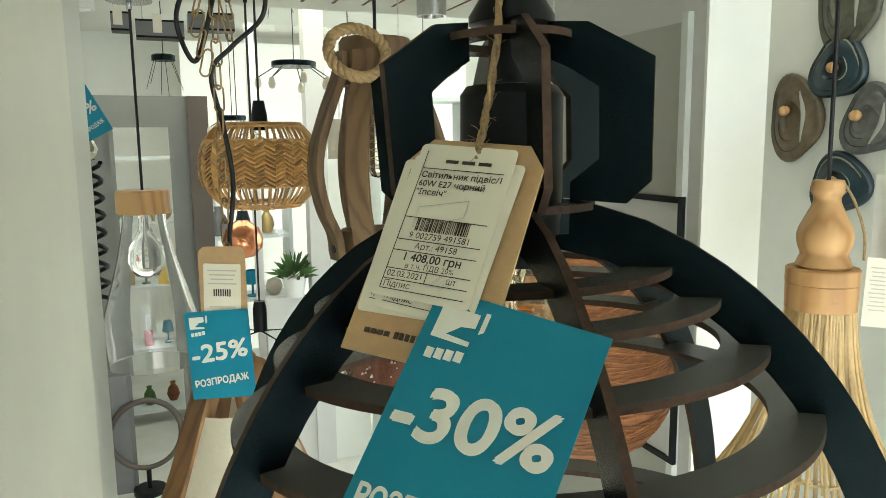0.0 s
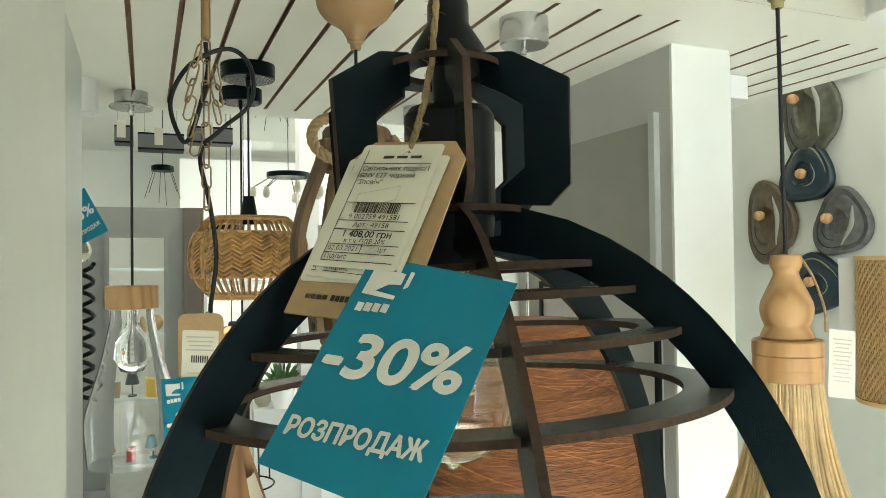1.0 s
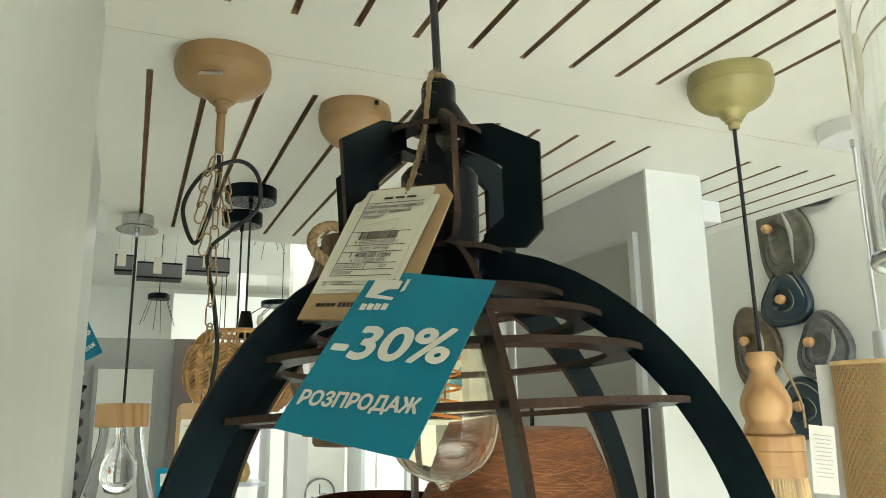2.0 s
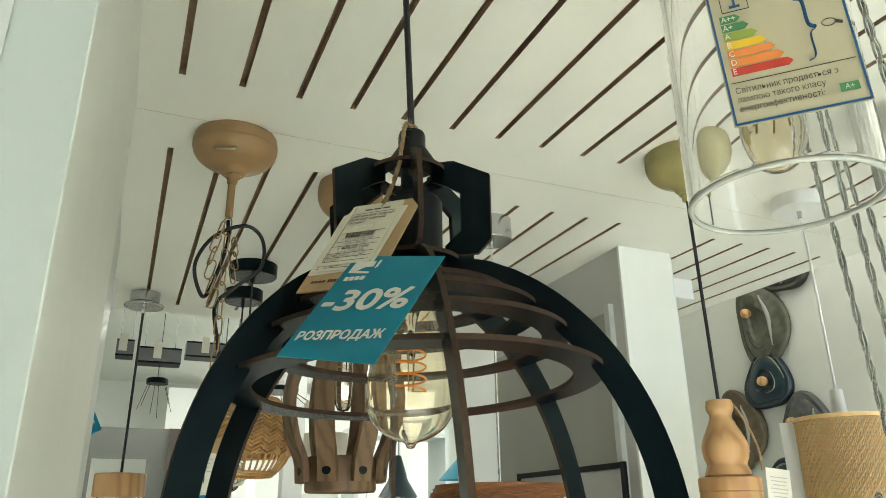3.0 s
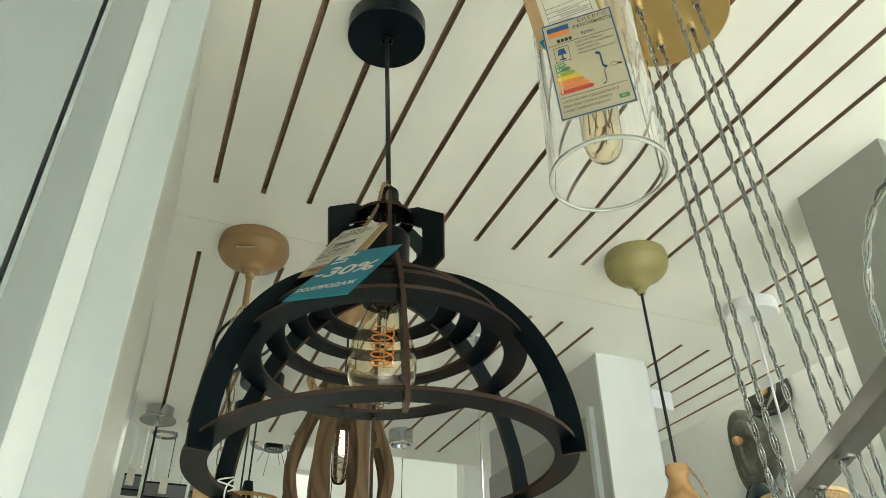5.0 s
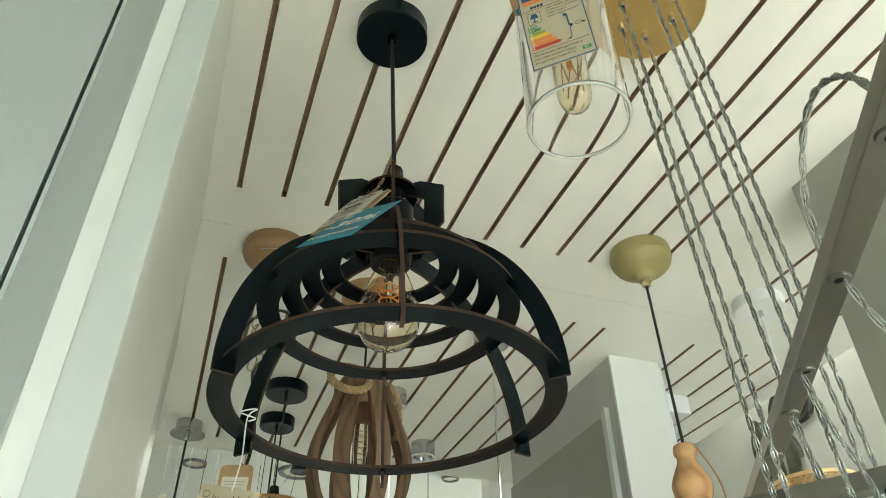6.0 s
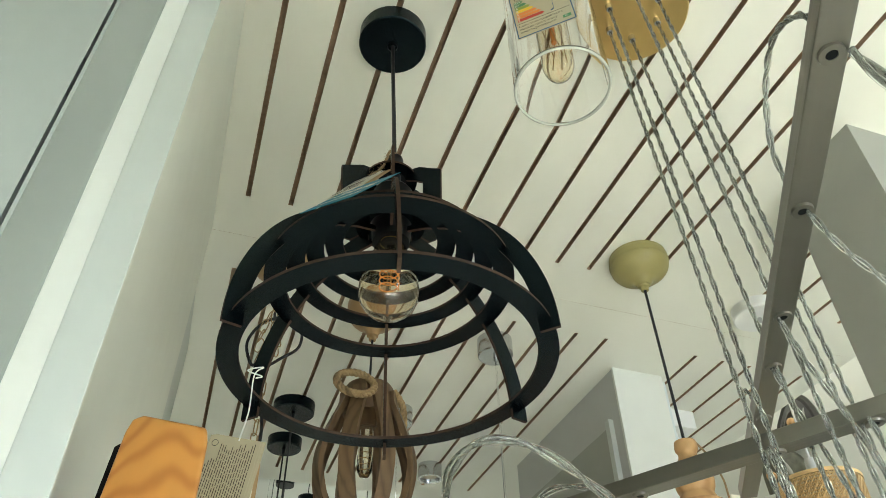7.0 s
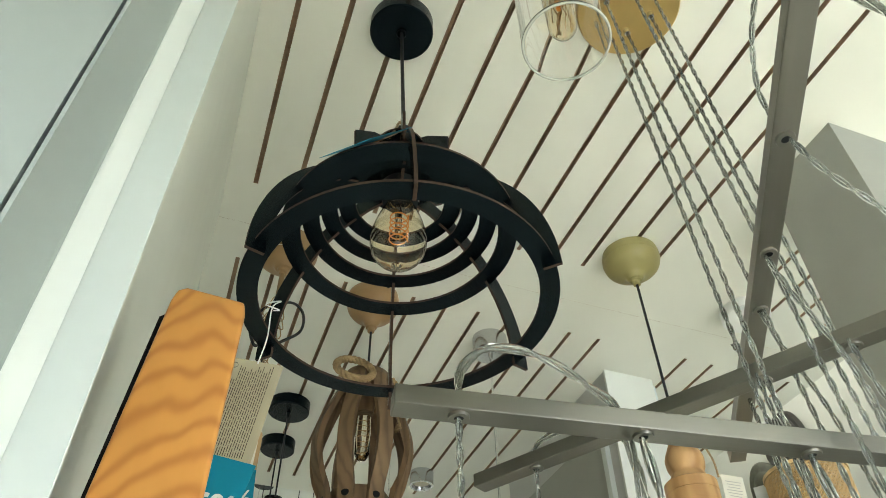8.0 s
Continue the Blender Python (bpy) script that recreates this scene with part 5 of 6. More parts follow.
def cluster_pendant():
    lamp = thing("cluster_pendant", SHOP, "cluster pendant of crossed steel bars and twisted clear cords", "pendant lamp")
    pu, pv = 0.550, 0.177
    bm = bmesh.new()
    lathe(bm, [(0, CEIL - 0.022), (0.084, CEIL - 0.022), (0.0865, CEIL - 0.019), (0.0865, CEIL - 0.001), (0, CEIL - 0.001)], 72)
    part("ceiling_plate", bm, "brass", lamp, "round brushed brass ceiling plate", 35, Matrix.Translation((pu, pv, 0)))
    holes = [(0.5195, 0.2095), (0.498, 0.172), (0.5625, 0.2115), (0.5195, 0.132), (0.585, 0.169), (0.5635, 0.132)]
    low = [(0.5405, 0.168), (0.530, 0.140), (0.606, 0.158), (0.554, 0.092), (0.624, 0.124), (0.613, 0.107)]
    for u, v in holes:
        bm = bmesh.new()
        lathe(bm, [(0.0030, -0.011), (0.0052, -0.011), (0.0058, -0.008), (0.0058, 0), (0.0030, 0)], 20, closed=True)
        part("cord_grip", bm, "chrome", lamp, smooth=35, m=Matrix.Translation((u, v, CEIL - 0.022)))
    for (u, v), (lu, lv) in zip(holes, low):
        twisted_cord(lamp, even((u, v, CEIL - 0.028), (lu, lv, 1.30)), label="twisted clear cord")
    bars3 = (((0.318, -0.235), (0.795, 0.505), 1.775), ((0.372, 0.525), (0.735, -0.130), 1.674), ((0.153, 0.185), (0.900, 0.078), 1.556))
    at = (((0.376, -0.167), (0.454, -0.031), (0.532, 0.105), (0.588, 0.186), (0.650, 0.290)), ((0.415, 0.445), (0.478, 0.320), (0.541, 0.179), (0.588, 0.099), (0.655, 0.010)), ((0.207, 0.178), (0.365, 0.157), (0.521, 0.134), (0.677, 0.112), (0.833, 0.089)))
    for (a, b, z), points in zip(bars3, at):
        a, b = Vector((*a, z)), Vector((*b, z))
        turn = math.degrees(math.atan2(b.y - a.y, b.x - a.x))
        bm = bmesh.new()
        box(bm, (0, 0, 0), ((b - a).length, 0.0235, 0.0175), bevel=0.0012)
        bar = part("bar", bm, "steel", lamp, "brushed steel square bar", m=Matrix.Translation((a + b) / 2) @ pose(0, 0, 0, 0, 0, turn))
        ln = (b - a).length
        along = (b - a).normalized()
        for u, v in points:
            x = (Vector((u, v, z)) - (a + b) / 2).dot(along)
            bm = bmesh.new()
            lathe(bm, [(0.0042, -0.0025), (0.0085, -0.0025), (0.0090, -0.001), (0.0090, 0.0005), (0.0042, 0.0005)], 24, closed=True)
            bush = part("bushing", bm, "steel", bar, "turned steel bushing", 40, Matrix.Translation((x, 0, -0.00875)))
            bm = bmesh.new()
            lathe(bm, [(0, 0), (0.0043, 0), (0.0043, 0.0012), (0, 0.0012)], 18)
            part("hole", bm, "plastic", bush, "dark cord hole", m=Matrix.Translation((0, 0, -0.0018)))
    Z1, Z2, Z3 = 1.545, 1.663, 1.764
    twisted_cord(lamp, evenly([(0.207, 0.178, Z1), (0.209, 0.178, 1.40), (0.212, 0.176, 1.25)]))
    twisted_cord(lamp, evenly([(0.207, 0.178, 1.566), (0.214, 0.184, 1.600), (0.245, 0.190, 1.632), (0.290, 0.186, 1.632), (0.335, 0.175, 1.600), (0.356, 0.168, 1.566), (0.362, 0.168, 1.45), (0.366, 0.165, 1.25)]), 0.0021)
    twisted_cord(lamp, evenly([(0.365, 0.157, Z1), (0.372, 0.152, 1.45), (0.392, 0.150, 1.25)]), 0.0021)
    twisted_cord(lamp, evenly([(0.521, 0.134, Z1), (0.532, 0.128, 1.46), (0.560, 0.110, 1.25)]), 0.0021)
    twisted_cord(lamp, evenly([(0.415, 0.445, 1.685), (0.420, 0.44, 1.698), (0.440, 0.42, 1.706), (0.470, 0.39, 1.695), (0.500, 0.36, 1.66), (0.510, 0.35, 1.45)]), 0.0021)
    twisted_cord(lamp, evenly([(0.415, 0.445, Z2), (0.417, 0.443, 1.50), (0.42, 0.44, 1.25)]))
    twisted_cord(lamp, evenly([(0.541, 0.179, Z2), (0.546, 0.176, 1.58), (0.556, 0.168, 1.44), (0.56, 0.16, 1.25)]))
    twisted_cord(lamp, evenly([(0.588, 0.099, Z2), (0.596, 0.092, 1.58), (0.622, 0.075, 1.45), (0.65, 0.06, 1.25)]))
    twisted_cord(lamp, evenly([(0.454, -0.031, Z3), (0.470, -0.036, 1.72), (0.520, -0.045, 1.655), (0.560, -0.05, 1.56), (0.585, -0.05, 1.35)]))
    twisted_cord(lamp, evenly([(0.376, -0.167, Z3), (0.392, -0.172, 1.72), (0.442, -0.181, 1.655), (0.482, -0.186, 1.56), (0.507, -0.186, 1.35)]), 0.0021)
    twisted_cord(lamp, evenly([(0.532, 0.105, Z3), (0.542, 0.100, 1.71), (0.566, 0.088, 1.60), (0.59, 0.08, 1.35)]))
    twisted_cord(lamp, evenly([(0.588, 0.186, Z3), (0.596, 0.180, 1.71), (0.612, 0.165, 1.60), (0.63, 0.15, 1.35)]))
    twisted_cord(lamp, evenly([(0.450, -0.028, 1.785), (0.440, -0.035, 1.83), (0.425, -0.065, 1.872), (0.400, -0.11, 1.875), (0.378, -0.150, 1.835), (0.376, -0.163, 1.785)]))
    twisted_cord(lamp, evenly([(0.640, 0.275, 1.785), (0.650, 0.30, 1.81), (0.690, 0.33, 1.815), (0.70, 0.35, 1.77), (0.66, 0.31, 1.70), (0.65, 0.28, 1.5)]))
    return lamp


cluster_pendant()


# ---- wooden wall piece with its leaflet ----
def wooden_wall_lamp():
    ob = thing("wall_lamp", at_room(0, 0), "upright oiled pine wall lamp block with a black wedge for its shadow", "wall lamp")
    bm = bmesh.new()
    plate(bm, [(-0.061, 1.16), (0.025, 1.16), (0.025, 1.578), (0.0225, 1.589), (-0.020, 1.592), (-0.026, 1.588), (-0.0285, 1.578)], 0.045, Matrix.Translation((0, 0.165, 0)))
    bmesh.ops.bevel(bm, geom=list(bm.edges), offset=0.0032, segments=3, affect="EDGES", profile=0.6)
    part("block", bm, "pine", ob, "oiled pine block with bold grain and rounded edges", 40)
    # black wedge modelled in place of the shadow beside the block
    bm = bmesh.new()
    plate(bm, [(-0.0640, 1.17), (-0.056, 1.17), (-0.0265, 1.572), (-0.0280, 1.582), (-0.0345, 1.576)], 0.016, Matrix.Translation((0, 0.172, 0)))
    part("shadow_wedge", bm, "plastic", ob, "matt black wedge put in for the shadow gap behind the block")
    return ob


wooden_wall_lamp()


def leaflet():
    m = at_room(0.043, 0.372, 1.632, -16) @ pose(0, 0, 0, 90, 0, 0) @ pose(0, 0, 0, 0, 0, -8)
    ob = thing("leaflet", m, "cream printed instruction leaflet hung on white string", "leaflet")
    for i in range(3):
        bm = bmesh.new()
        card(bm, 0.052, 0.118, 0.0005)
        page = part("page", bm, "labelcard", ob, m=pose(0.002 * i, 0.001 * i, -0.0015 * i, 0, 2.0 * i, 0))
        if i == 0:
            rnd, words = random.Random(21), []
            for k in range(19):
                y = -0.052
                while y < 0.046 - 0.018 * (k < 4):
                    w = rnd.uniform(0.003, 0.010)
                    words.append((-0.0215 + 0.0024 * k, y + w / 2, 0.0007, w))
                    y += w + 0.0012
            bars(words, page, "inkbrown", 0.0005, "print")
            bm = bmesh.new()
            tube(bm, [(-0.019 + 0.0032 * math.cos(a * 0.42), 0.051 + 0.0032 * math.sin(a * 0.42), 0.0005) for a in range(15)], 0.0003, 4, closed=True)
            part("mark", bm, "ink", page)
    bm = bmesh.new()
    tube(bm, spline([(0.004, 0.056, 0.001), (0.004, 0.090, 0.002), (-0.002, 0.130, 0.004), (0.005, 0.141, 0.004), (-0.012, 0.137, 0.0), (0.004, 0.134, -0.003), (0.000, 0.128, 0.002)], 8), 0.0008, 5)
    part("string", bm, "whiteplastic", ob, "thin white string")
    sale_card(m @ pose(-0.004, -0.106, 0.003, 0, 0, -6), "-25%", "sale cards", "teal twenty-five percent sale card below the leaflet")
    return ob


leaflet()


# ---- stoneware wall plaques ----
def plaque(v, z, w, h, turn, material, label, knob=(0.0, 0.02), slit=False):
    """A rounded stoneware plaque with a raised lip, a groove and a wooden knob."""
    ob = thing("wall_plaque", Matrix.Translation(room(2.262, v, z)) @ pose(0, 0, 0, 0, 0, TURNED - 90) @ pose(0, 0, 0, 0, turn, 0), label, "wall plaque", "stoneware wall plaques")
    n = 40

    def outline(f, lift):
        pts = []
        for i in range(n):
            a = 2 * math.pi * i / n
            q = 1 + 0.10 * math.cos(3 * a + 0.6) + 0.04 * math.sin(2 * a)
            pts.append(Vector((w / 2 * f * q * math.cos(a), -lift, h / 2 * f * q * math.sin(a))))
        return pts

    bm = bmesh.new()
    rows = [[bm.verts.new(p) for p in outline(f, l)] for f, l in ((0.94, 0.0), (1.0, 0.008), (1.0, 0.020), (0.93, 0.030), (0.78, 0.026), (0.72, 0.034), (0.40, 0.040), (0.34, 0.028))]
    for a, b in zip(rows, rows[1:]):
        for i in range(n):
            bm.faces.new((a[i], a[(i + 1) % n], b[(i + 1) % n], b[i]))
    bm.faces.new(rows[0]), bm.faces.new(rows[-1])
    part("body", bm, material, ob, smooth=60)
    navy = "navy" in label
    for f, lift, first, last in ((0.80, 0.029, 2, 25), (0.46, 0.039, -7, 8)) if navy else ((0.76, 0.029, 16, 34), (0.52, 0.038, 20, 31)):
        loop = outline(f, lift)
        line = [loop[k % n] for k in range(first, last)]
        bm = bmesh.new()
        tube(bm, line, [0.0012 + (0.0030 if navy else 0.0018) * math.sin(math.pi * k / (len(line) - 1)) for k in range(len(line))], 6, flat=0.6)
        part("glaze_line", bm, "glazeline" if navy else "stone_dark", ob, "pale unglazed curve" if navy else "dark glazed furrow", 60)
    bm = bmesh.new()
    lathe(bm, [(0, 0.040), (0.008, 0.039), (0.015, 0.034), (0.0185, 0.025), (0.0185, 0.016), (0.015, 0.006), (0.010, 0.0), (0, 0)], 24, m=pose(knob[0], -0.024, knob[1], 90))
    part("knob", bm, "lightwood", ob, "round light wooden knob", 50)
    if slit:
        bm = bmesh.new()
        tube(bm, spline([(w * 0.20, -0.034, h * 0.28), (w * 0.26, -0.036, 0), (w * 0.12, -0.034, -h * 0.30)], 8), [0.002 + 0.010 * math.sin(math.pi * i / 16) for i in range(17)], 8, flat=0.5)
        part("opening", bm, "taupe", ob, "pale leaf-shaped opening", 60)
    return ob


plaque(1.870, 2.505, 0.24, 0.36, -14, "stone_olive", "olive-green stoneware wall plaque with a leaf-shaped opening", (-0.03, 0.06), True)
plaque(1.885, 2.280, 0.22, 0.225, 20, "stone_blue", "navy-blue stoneware wall plaque with a pale groove", (0.0, 0.0))
plaque(2.055, 2.115, 0.23, 0.315, -10, "stone_brown", "brown stoneware wall plaque with a leaf-shaped opening", (-0.02, 0.03), True)
plaque(1.745, 2.095, 0.22, 0.24, 12, "stone_grey", "grey stoneware wall plaque with a leaf-shaped opening", (-0.04, 0.01), True)
plaque(1.850, 1.880, 0.24, 0.22, 0, "stone_blue", "navy-blue stoneware wall plaque with a pale groove", (-0.01, 0.01))
plaque(1.72, 2.70, 0.22, 0.22, 30, "stone_dark", "near-black stoneware wall plaque with a leaf-shaped opening", (0.0, 0.0), True)


# ---- fixtures on the bay walls and ceiling ----
def wall_frame():
    ob = thing("picture_frame", SHOP, "thin black rectangular frame on the grey wall", "picture frame")
    for c, s in (((1.0615, 1.245, 1.62), (0.010, 0.014, 0.60)), ((1.0615, 1.745, 1.62), (0.010, 0.014, 0.60)), ((1.0615, 1.495, 1.912), (0.010, 0.486, 0.014)), ((1.0615, 1.495, 1.327), (0.010, 0.486, 0.014))):
        bm = bmesh.new()
        box(bm, c, s, bevel=0.001)
        part("rail", bm, "plastic", ob)
    bm = bmesh.new()
    box(bm, (1.0642, 1.495, 1.62), (0.003, 0.486, 0.571))
    part("backing", bm, "grey", ob, "plain grey backing")
    return ob


wall_frame()


def spot(u, v, z, r, h, material, label):
    ob = thing("ceiling_spot", at_room(u, v, z), label, "ceiling lamp")
    bm = bmesh.new()
    lathe(bm, [(r * 0.7, -h + 0.012), (r * 0.8, -h), (r, -h), (r, 0), (0, 0)], 36)
    part("body", bm, material, ob, smooth=35)
    bm = bmesh.new()
    lathe(bm, [(0, -h + 0.013), (r * 0.75, -h + 0.013)], 36)
    part("diffuser", bm, "cream", ob)
    return ob


spot(-0.125, 1.95, CEIL, 0.045, 0.085, "whiteplastic", "white cylinder spot on the ceiling")
spot(0.780, 1.98, CEIL, 0.042, 0.050, "chrome", "short satin chrome cylinder lamp on the ceiling")


def cube_lamp():
    ob = thing("pendant_lamp", at_room(1.40, 1.40), "small white box-shaped pendant on a white cord", "pendant lamp")
    bm = bmesh.new()
    box(bm, (0, 0, CEIL - 0.03), (0.09, 0.09, 0.06), bevel=0.004)
    part("canopy", bm, "whiteplastic", ob)
    cable_between(ob, (0, 0, CEIL - 0.06), (0, 0, 1.5), 0.0022, "whiteplastic", "cord")
    return ob


cube_lamp()


# ---- the hall behind ----
slab("partition", [(-1.6, -0.190, 4.5, 4.6, 0, 2.315), (-0.190, 0.150, 4.5, 4.6, 2.168, 2.315), (0.150, 0.232, 4.5, 4.6, 0, 2.315)], "hallgrey", "grey partition with a doorway in the hall")
slab("partition_post", [(0.232, 0.345, 4.47, 4.6, 0, 2.315)], "umber", "dark brown-grey post of the partition")
slab("trim_doorway", [(-0.190, -0.165, 4.48, 4.5, 0, 2.168), (0.125, 0.150, 4.48, 4.5, 0, 2.168), (-0.165, 0.125, 4.48, 4.5, 2.14, 2.168)], "hallgrey", "grey trim round the doorway")
slab("hall_dado", [(-1.6, -0.19, 4.46, 4.5, 0, 0.72)], "darkgrey", "darker grey lower panel")
slab("pillar_hall", [(0.90, 1.02, 4.4, 4.52, 0, 3.0)], "grey", "slim grey pillar in the hall")
slab("pillar_hall_right", [(1.90, 1.96, 3.46, 3.54, 0, 3.0)], "chrome", "slim metal post of the glazed front")
slab("wall_hall_low", [(0.62, 0.90, 4.42, 4.5, 0, 1.1)], "grey", "low grey wall in the hall")


def glazed_front():
    ob = thing("window_3", at_room(1.55, 4.9, 0.1), "tall bright glazed front of the hall", "window")
    tagged(ob, kind="structure")
    for i in range(4):
        bm = bmesh.new()
        box(bm, (-0.9 + 0.6 * i, 0, 1.35), (0.05, 0.06, 2.7))
        part("window_frame", bm, "whiteplastic", ob)
    for i in range(3):
        bm = bmesh.new()
        box(bm, (-0.6 + 0.6 * i, 0, 1.35), (0.55, 0.006, 2.7))
        part("pane", bm, "glass", ob).visible_shadow = False
    return ob


glazed_front()
slab("backdrop", [(0.3, 2.9, 6.6, 6.62, 0.2, 2.9)], "daylight", "bright daylight beyond the glazed front")


def hall_box_lamp(u, z, w, h, label, v=3.4):
    ob = thing("pendant_lamp", at_room(u, v, z), label, "pendant lamp", "box lamps in the hall")
    bm = bmesh.new()
    box(bm, (0, 0, 0.0), (w, 0.10, h), bevel=0.003)
    part("body", bm, "darkgrey", ob)
    bm = bmesh.new()
    box(bm, (0, 0, -h / 2 - 0.004), (w, 0.10, 0.008))
    part("rim", bm, "plastic", ob)
    bm = bmesh.new()
    box(bm, (0, 0, h / 2 + 0.004), (w, 0.10, 0.008))
    part("rim", bm, "plastic", ob)
    for x in (-w * 0.35, w * 0.35):
        cable_between(ob, (x, 0, h / 2 + 0.008), (x, 0, 3.0 - z), 0.0016, "chrome", "wire")
    bm = bmesh.new()
    card(bm, 0.035, 0.075, 0.001)
    part("tag", bm, "paper", ob, "small cream paper tag", m=pose(-0.01, -0.06, 0.02, 90, 0, 4))
    return ob


hall_box_lamp(0.092, 2.520, 0.19, 0.058, "long grey box lamp with black rims on thin wires")
hall_box_lamp(0.300, 2.560, 0.19, 0.058, "long grey box lamp with black rims on thin wires")
hall_box_lamp(-0.058, 2.545, 0.075, 0.060, "small grey box lamp with black rims on thin wires")


def spider_pendant(u, v, z, r, n, drop, label, bulbs=True):
    """A flat black disc carrying several thin cables with small bulbs."""
    ob = thing("pendant_lamp", at_room(u, v, z), label, "pendant lamp", "spider pendants in the hall")
    bm = bmesh.new()
    lathe(bm, [(0, 0), (r, 0), (r, 0.022), (r * 0.9, 0.026), (0, 0.026)], 36)
    part("disc", bm, "black", ob, smooth=35)
    cable_between(ob, (0, 0, 0.026), (0, 0, 3.0 - z), 0.002)
    for k in range(n):
        a = 2 * math.pi * k / n + 0.3
        p = Vector((r * 0.85 * math.cos(a), r * 0.85 * math.sin(a), 0))
        q = Vector((p.x * 1.9, p.y * 1.9, -drop * (0.8 + 0.2 * math.sin(k * 2.1))))
        arm = cable_between(ob, p, q, 0.0022 if bulbs else 0.0012, name="arm")
        if bulbs:
            bm = bmesh.new()
            lathe(bm, [(0, -0.05), (0.013, -0.042), (0.016, -0.025), (0.010, 0.0), (0, 0.004)], 20)
            part("bulb", bm, "cream", arm, smooth=50, m=Matrix.Translation(q))
    return ob


spider_pendant(0.098, 3.4, 2.395, 0.048, 6, 0.15, "small black spider pendant on thin legs", False)
spider_pendant(0.652, 3.4, 2.385, 0.100, 7, 0.06, "black disc pendant with a ring of small cream bulbs")
spider_pendant(0.42, 3.9, 2.16, 0.07, 5, 0.05, "black disc pendant with a ring of small cream bulbs")
spider_pendant(0.50, 2.9, 2.62, 0.045, 4, 0.10, "small black spider pendant on thin legs", False)


def ring_lamp():
    ob = thing("ring_lamp", at_room(-0.105, 4.43, 0.36), "black ring lamp leaning on the grey wall", "lamp")
    bm = bmesh.new()
    tube(bm, [(0.195 * math.cos(i * math.pi / 32), 0, 0.205 * math.sin(i * math.pi / 32)) for i in range(64)], 0.019, 8, closed=True, flat=0.8)
    part("ring", bm, "umber", ob, smooth=60)
    bm = bmesh.new()
    lathe(bm, [(0, 0), (0.09, 0), (0.09, 0.03), (0, 0.03)], 32)
    part("foot", bm, "plastic", ob, smooth=35, m=Matrix.Translation((0, 0, -0.36)))
    bm = bmesh.new()
    tube(bm, [(0, 0, -0.34), (0, 0, -0.22)], 0.014, 8)
    part("stem", bm, "plastic", ob)
    return ob


ring_lamp()


def shelf_unit(u, v, w, h, label, seed, turn=0.0):
    """A tall open shelf; the goods on it are things of their own."""
    ob = thing("shelf", at_room(u, v, 0, turn), label, "shelf")
    for x in (-w / 2, w / 2):
        bm = bmesh.new()
        box(bm, (x, 0, h / 2), (0.025, 0.3, h))
        part("side_panel", bm, "panel", ob)
    rnd = random.Random(seed)
    n = 5
    for k in range(n):
        z = 0.1 + (h - 0.15) * k / (n - 1)
        bm = bmesh.new()
        box(bm, (0, 0, z), (w - 0.025, 0.3, 0.022))
        part("shelf_board", bm, "panel", ob)
        x = -w / 2 + 0.08
        while k < n - 1 and x < w / 2 - 0.06:
            kind = rnd.choice(("vase", "shade", "box", "globe"))
            s = rnd.uniform(0.04, 0.065)
            g = at_room(u, v, 0, turn) @ Matrix.Translation((x, rnd.uniform(-0.06, 0.04), z + 0.011))
            colour = rnd.choice(("terracotta", "beige", "stone_blue", "cream", "leaf", "gold_e", "teal", "white", "brass", "darkgrey", "kraft", "red_e"))
            bm = bmesh.new()
            if kind == "vase":
                lathe(bm, [(0, 0), (s * 0.6, 0), (s, s), (s * 0.8, s * 2), (s * 0.35, s * 2.7), (s * 0.45, s * 3.1), (s * 0.3, s * 3.0)], 20)
            elif kind == "shade":
                lathe(bm, [(0, 0), (s * 0.7, 0), (s * 0.7, 0.01), (0.008, 0.015), (0.008, s * 1.6), (s * 1.1, s * 1.6), (s * 0.7, s * 3.2), (s * 0.68, s * 3.2)], 20)
            elif kind == "box":
                box(bm, (0, 0, s * 1.2), (s * 1.8, s * 1.6, s * 2.4), bevel=0.004)
            else:
                lathe(bm, [(0, 0), (s * 0.5, 0), (s * 0.9, s * 0.5), (s, s), (s * 0.7, s * 1.7), (0, s * 2)], 20)
            it = part({"vase": "vase", "shade": "table_lamp", "box": "carton", "globe": "globe_lamp"}[kind], bm, colour, None, smooth=45, m=g)
            word = {"vase": "small shop vase standing on a white shelf", "shade": "small table lamp standing on a white shelf", "box": "small carton standing on a white shelf", "globe": "small globe lamp standing on a white shelf"}[kind]
            tagged(it, word, {"vase": "vase", "shade": "table lamp", "box": "carton", "globe": "lamp"}[kind], "goods on the shelves")
            x += s * 2 + rnd.uniform(0.03, 0.09)
    return ob


shelf_unit(-0.02, 5.7, 0.9, 2.0, "tall white shelf of lamps beyond the doorway", 4)
shelf_unit(0.62, 5.2, 0.55, 1.9, "tall white shelf of lamps in the hall", 9)
shelf_unit(1.62, 4.4, 0.6, 2.35, "tall white shelf of colourful lamps by the glazing", 13)


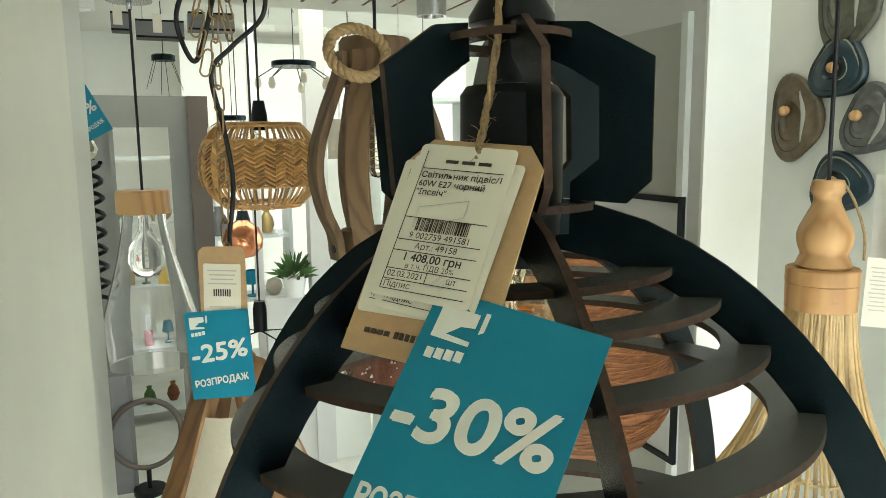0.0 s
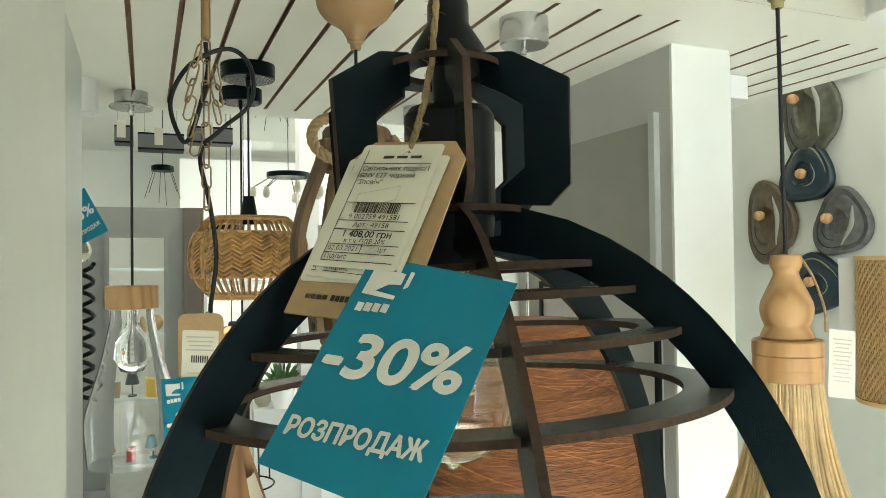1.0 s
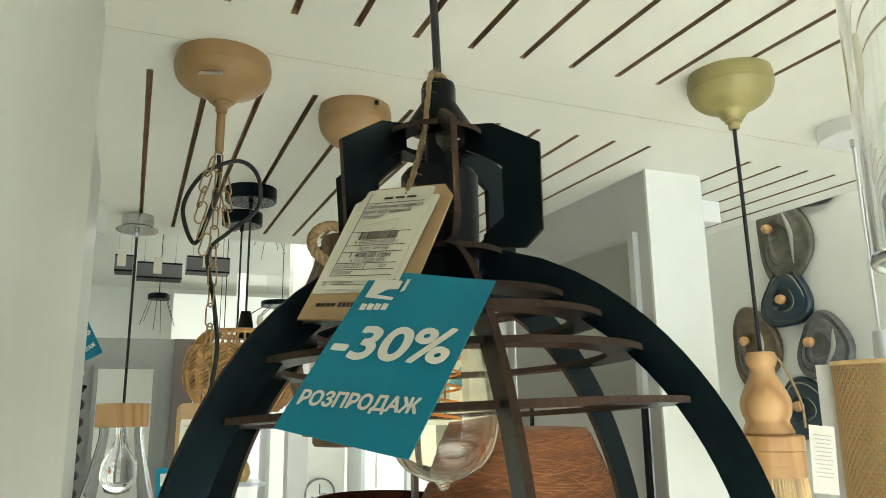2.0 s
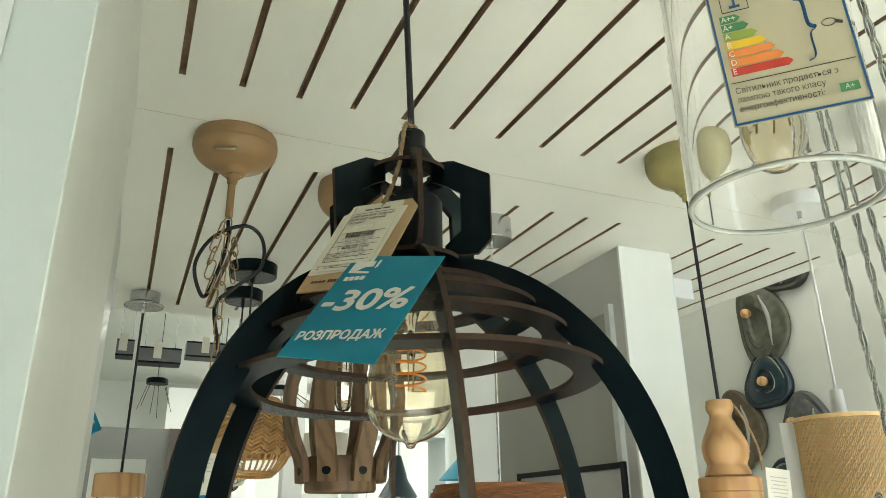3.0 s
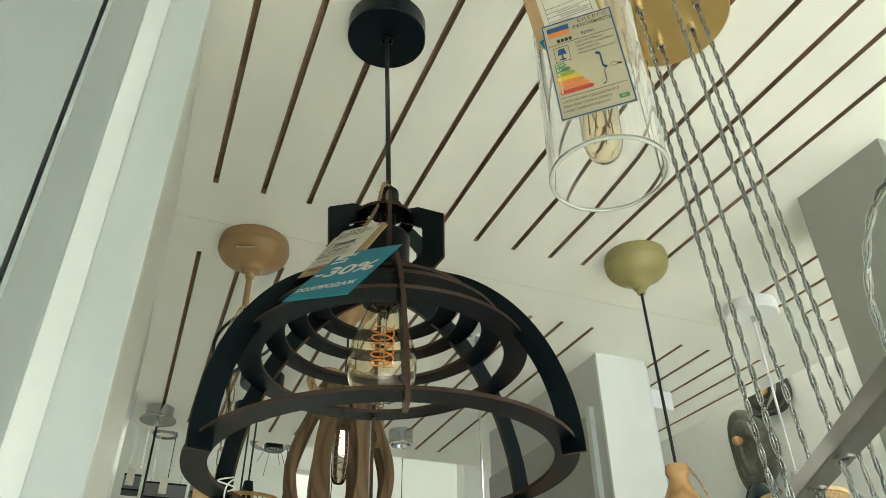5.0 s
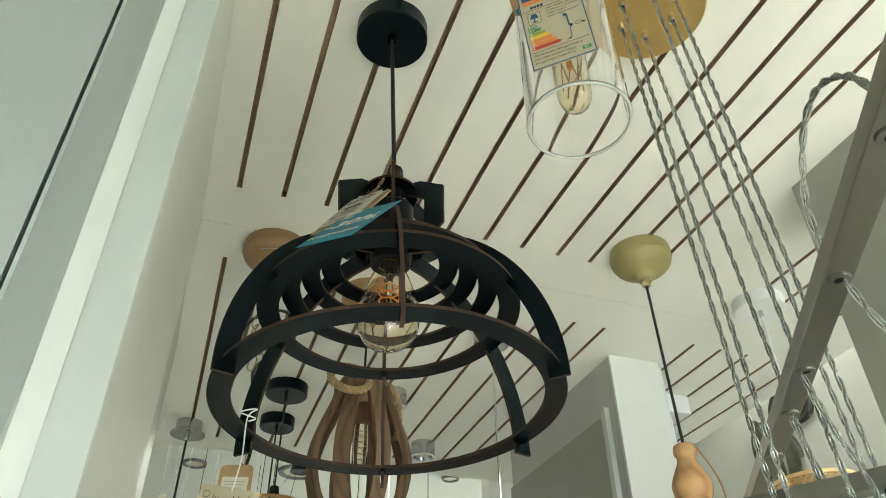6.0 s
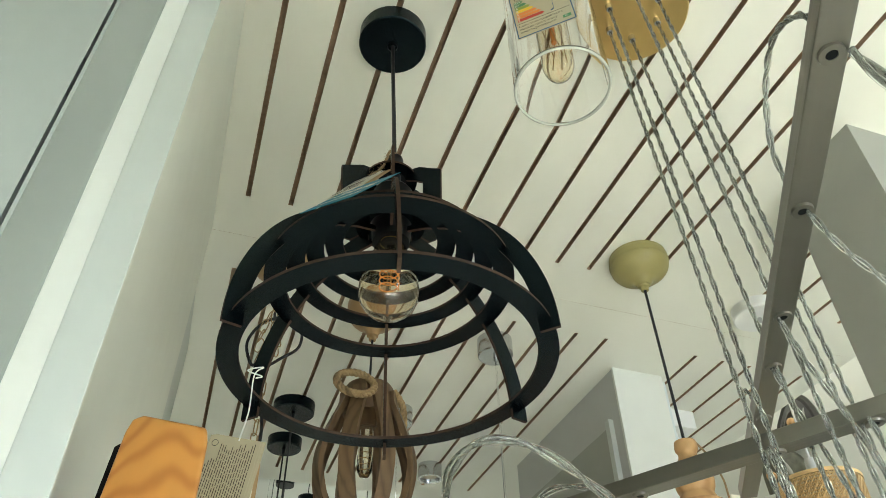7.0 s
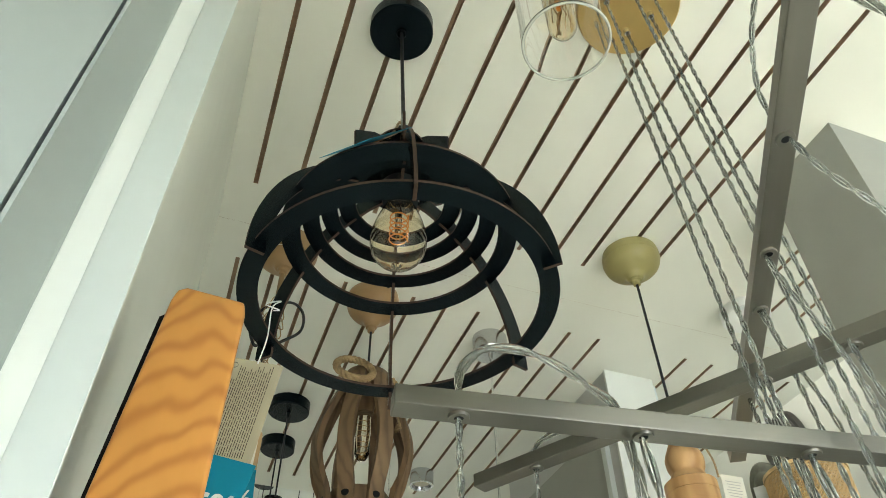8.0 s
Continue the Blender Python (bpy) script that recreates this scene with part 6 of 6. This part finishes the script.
def potted_plant():
    ob = thing("potted_plant", at_room(0.80, 4.46, 1.1), "small leafy plant in a white pot on the low wall", "plant")
    bm = bmesh.new()
    lathe(bm, [(0, 0), (0.055, 0), (0.075, 0.13), (0.068, 0.13), (0.06, 0.11), (0, 0.11)], 28)
    part("pot", bm, "whiteplastic", ob, smooth=40)
    rnd = random.Random(1)
    bm = bmesh.new()
    for _ in range(150):
        a, b, l = rnd.uniform(0, 6.28), rnd.uniform(0.2, 1.3), rnd.uniform(0.06, 0.13)
        d = Vector((math.cos(a) * math.cos(b), math.sin(a) * math.cos(b), math.sin(b)))
        s = d.orthogonal().normalized() * 0.014
        p = Vector((0, 0, 0.11)) + d * l * 0.6
        vs = [bm.verts.new(q) for q in (p, p + d * l * 0.5 + s, p + d * l + Vector((0, 0, -0.01)), p + d * l * 0.5 - s)]
        bm.faces.new(vs)
    tagged(part("leaves", bm, "leaf", ob), kind="stuff")
    return ob


potted_plant()


def wall_clock():
    ob = thing("wall_clock", at_room(1.10, 4.42, 1.40), "round wall clock with a thin dark rim", "clock")
    bm = bmesh.new()
    lathe(bm, [(0.085, 0), (0.095, 0), (0.095, 0.02), (0.085, 0.02)], 40, closed=True, m=pose(0, 0, 0, 90))
    part("rim", bm, "darkgrey", ob, smooth=40)
    bm = bmesh.new()
    lathe(bm, [(0, 0.004), (0.085, 0.004)], 40, m=pose(0, 0, 0, 90))
    part("dial", bm, "white", ob)
    bm = bmesh.new()
    box(bm, (0, 0, 0.03), (0.005, 0.003, 0.06)), box(bm, (0.02, 0, 0), (0.04, 0.003, 0.005))
    part("pointers", bm, "plastic", ob, m=Matrix.Translation((0, -0.012, 0)))
    return ob


wall_clock()
slab("wall_hall_white", [(1.02, 1.26, 4.44, 4.5, 0, 1.95)], "white", "white wall piece beside the pillar")


def edge_tag():
    """Sale tag and globe lamp that hang beyond the end panel."""
    ob = thing("pendant_lamp", at_room(-0.178, 2.62), "black twisted pendant with a globe bulb beyond the end panel", "pendant lamp")
    cable_between(ob, (0, 0, 3.0), (0, 0, 2.07), 0.002)
    bm = bmesh.new()
    lathe(bm, [(0, 1.985), (0.03, 1.995), (0.042, 2.03), (0.03, 2.062), (0.012, 2.075), (0, 2.075)], 28)
    part("bulb", bm, "amber", ob, smooth=60)
    bm = bmesh.new()
    for ph in (0, math.pi):
        tube(bm, [(0.045 * math.cos(i * 0.5 + ph), 0.045 * math.sin(i * 0.5 + ph), 1.985 - i * 0.009) for i in range(50)], 0.008, 6)
    part("twisted_body", bm, "plastic", ob, "black twisted ribbon body", 60)
    sale_card(at_room(-0.166, 2.55, 2.135, -15) @ pose(0, 0, 0, 90, 0, 0) @ pose(0, 0, 0, 0, 0, 28) @ Matrix.Scale(1.5, 4), "-25%", "sale cards", "teal sale card hanging beyond the end panel")
    return ob


edge_tag()


def hall_shade_lamp(u, v, z, kind, material, label):
    """A pendant far back in the hall: cone, globe, drum or bell shade on a thin cable."""
    ob = thing("pendant_lamp", at_room(u, v, z), label, "pendant lamp", "shade pendants in the hall")
    prof = {"cone": [(0.02, 0.12), (0.13, 0.0), (0.127, 0.0), (0.017, 0.115)], "globe": [(0.0, 0.0), (0.05, 0.012), (0.085, 0.05), (0.092, 0.09), (0.075, 0.14), (0.03, 0.175), (0.0, 0.178)],
            "drum": [(0.09, 0.15), (0.09, 0.0), (0.087, 0.0), (0.087, 0.15)], "bell": [(0.015, 0.2), (0.03, 0.15), (0.05, 0.08), (0.10, 0.0), (0.097, 0.0), (0.047, 0.08), (0.027, 0.15)]}[kind]
    bm = bmesh.new()
    lathe(bm, prof, 32, closed=kind != "globe")
    part("shade", bm, material, ob, smooth=50)
    cable_between(ob, (0, 0, prof[0][1] if kind != "globe" else 0.17), (0, 0, 3.0 - z), 0.0022)
    bm = bmesh.new()
    lathe(bm, [(0, 0), (0.05, 0), (0.05, 0.03), (0, 0.03)], 24)
    part("canopy", bm, "plastic", ob, smooth=35, m=Matrix.Translation((0, 0, 2.97 - z)))
    if kind != "globe":
        bm = bmesh.new()
        lathe(bm, [(0, -0.01), (0.025, 0.01), (0.028, 0.035), (0.014, 0.07), (0, 0.075)], 20)
        part("bulb", bm, "cream", ob, smooth=50)
    return ob


for u, v, z, kind, material, label in (
        (0.389, 3.40, 1.52, "globe", "copper", "polished copper globe pendant in the hall"),
        (0.47, 3.60, 1.92, "globe", "amber", "clear globe pendant in the hall"),
        (0.75, 2.80, 1.98, "drum", "cream", "cream drum pendant in the hall"),
        (1.28, 3.40, 1.90, "bell", "stone_blue", "dark blue bell pendant in the hall"),
        (1.60, 3.30, 1.98, "cone", "teal", "teal cone pendant in the hall")):
    hall_shade_lamp(u, v, z, kind, material, label)


def downlight(u, v, r, label):
    """A flat round lamp set into the hall ceiling: a dark ring round a pale disc."""
    ob = thing("downlight", at_room(u, v, 3.0), label, "ceiling lamp", "downlights of the hall")
    bm = bmesh.new()
    lathe(bm, [(r * 0.72, -0.004), (r * 0.76, -0.014), (r * 0.96, -0.014), (r, -0.004), (r, 0), (r * 0.72, 0)], 48, closed=True)
    part("ring", bm, "darkgrey", ob, "dark grey ring", 40)
    bm = bmesh.new()
    lathe(bm, [(0, -0.006), (r * 0.71, -0.006), (r * 0.71, 0), (0, 0)], 48)
    part("diffuser", bm, "cream", ob, "pale round diffuser", 40)
    return ob


downlight(1.55, 3.77, 0.055, "small round downlight with a dark ring")
downlight(0.648, 3.951, 0.120, "large round ceiling lamp with a dark ring")
downlight(0.056, 3.994, 0.070, "round ceiling lamp with a dark ring")
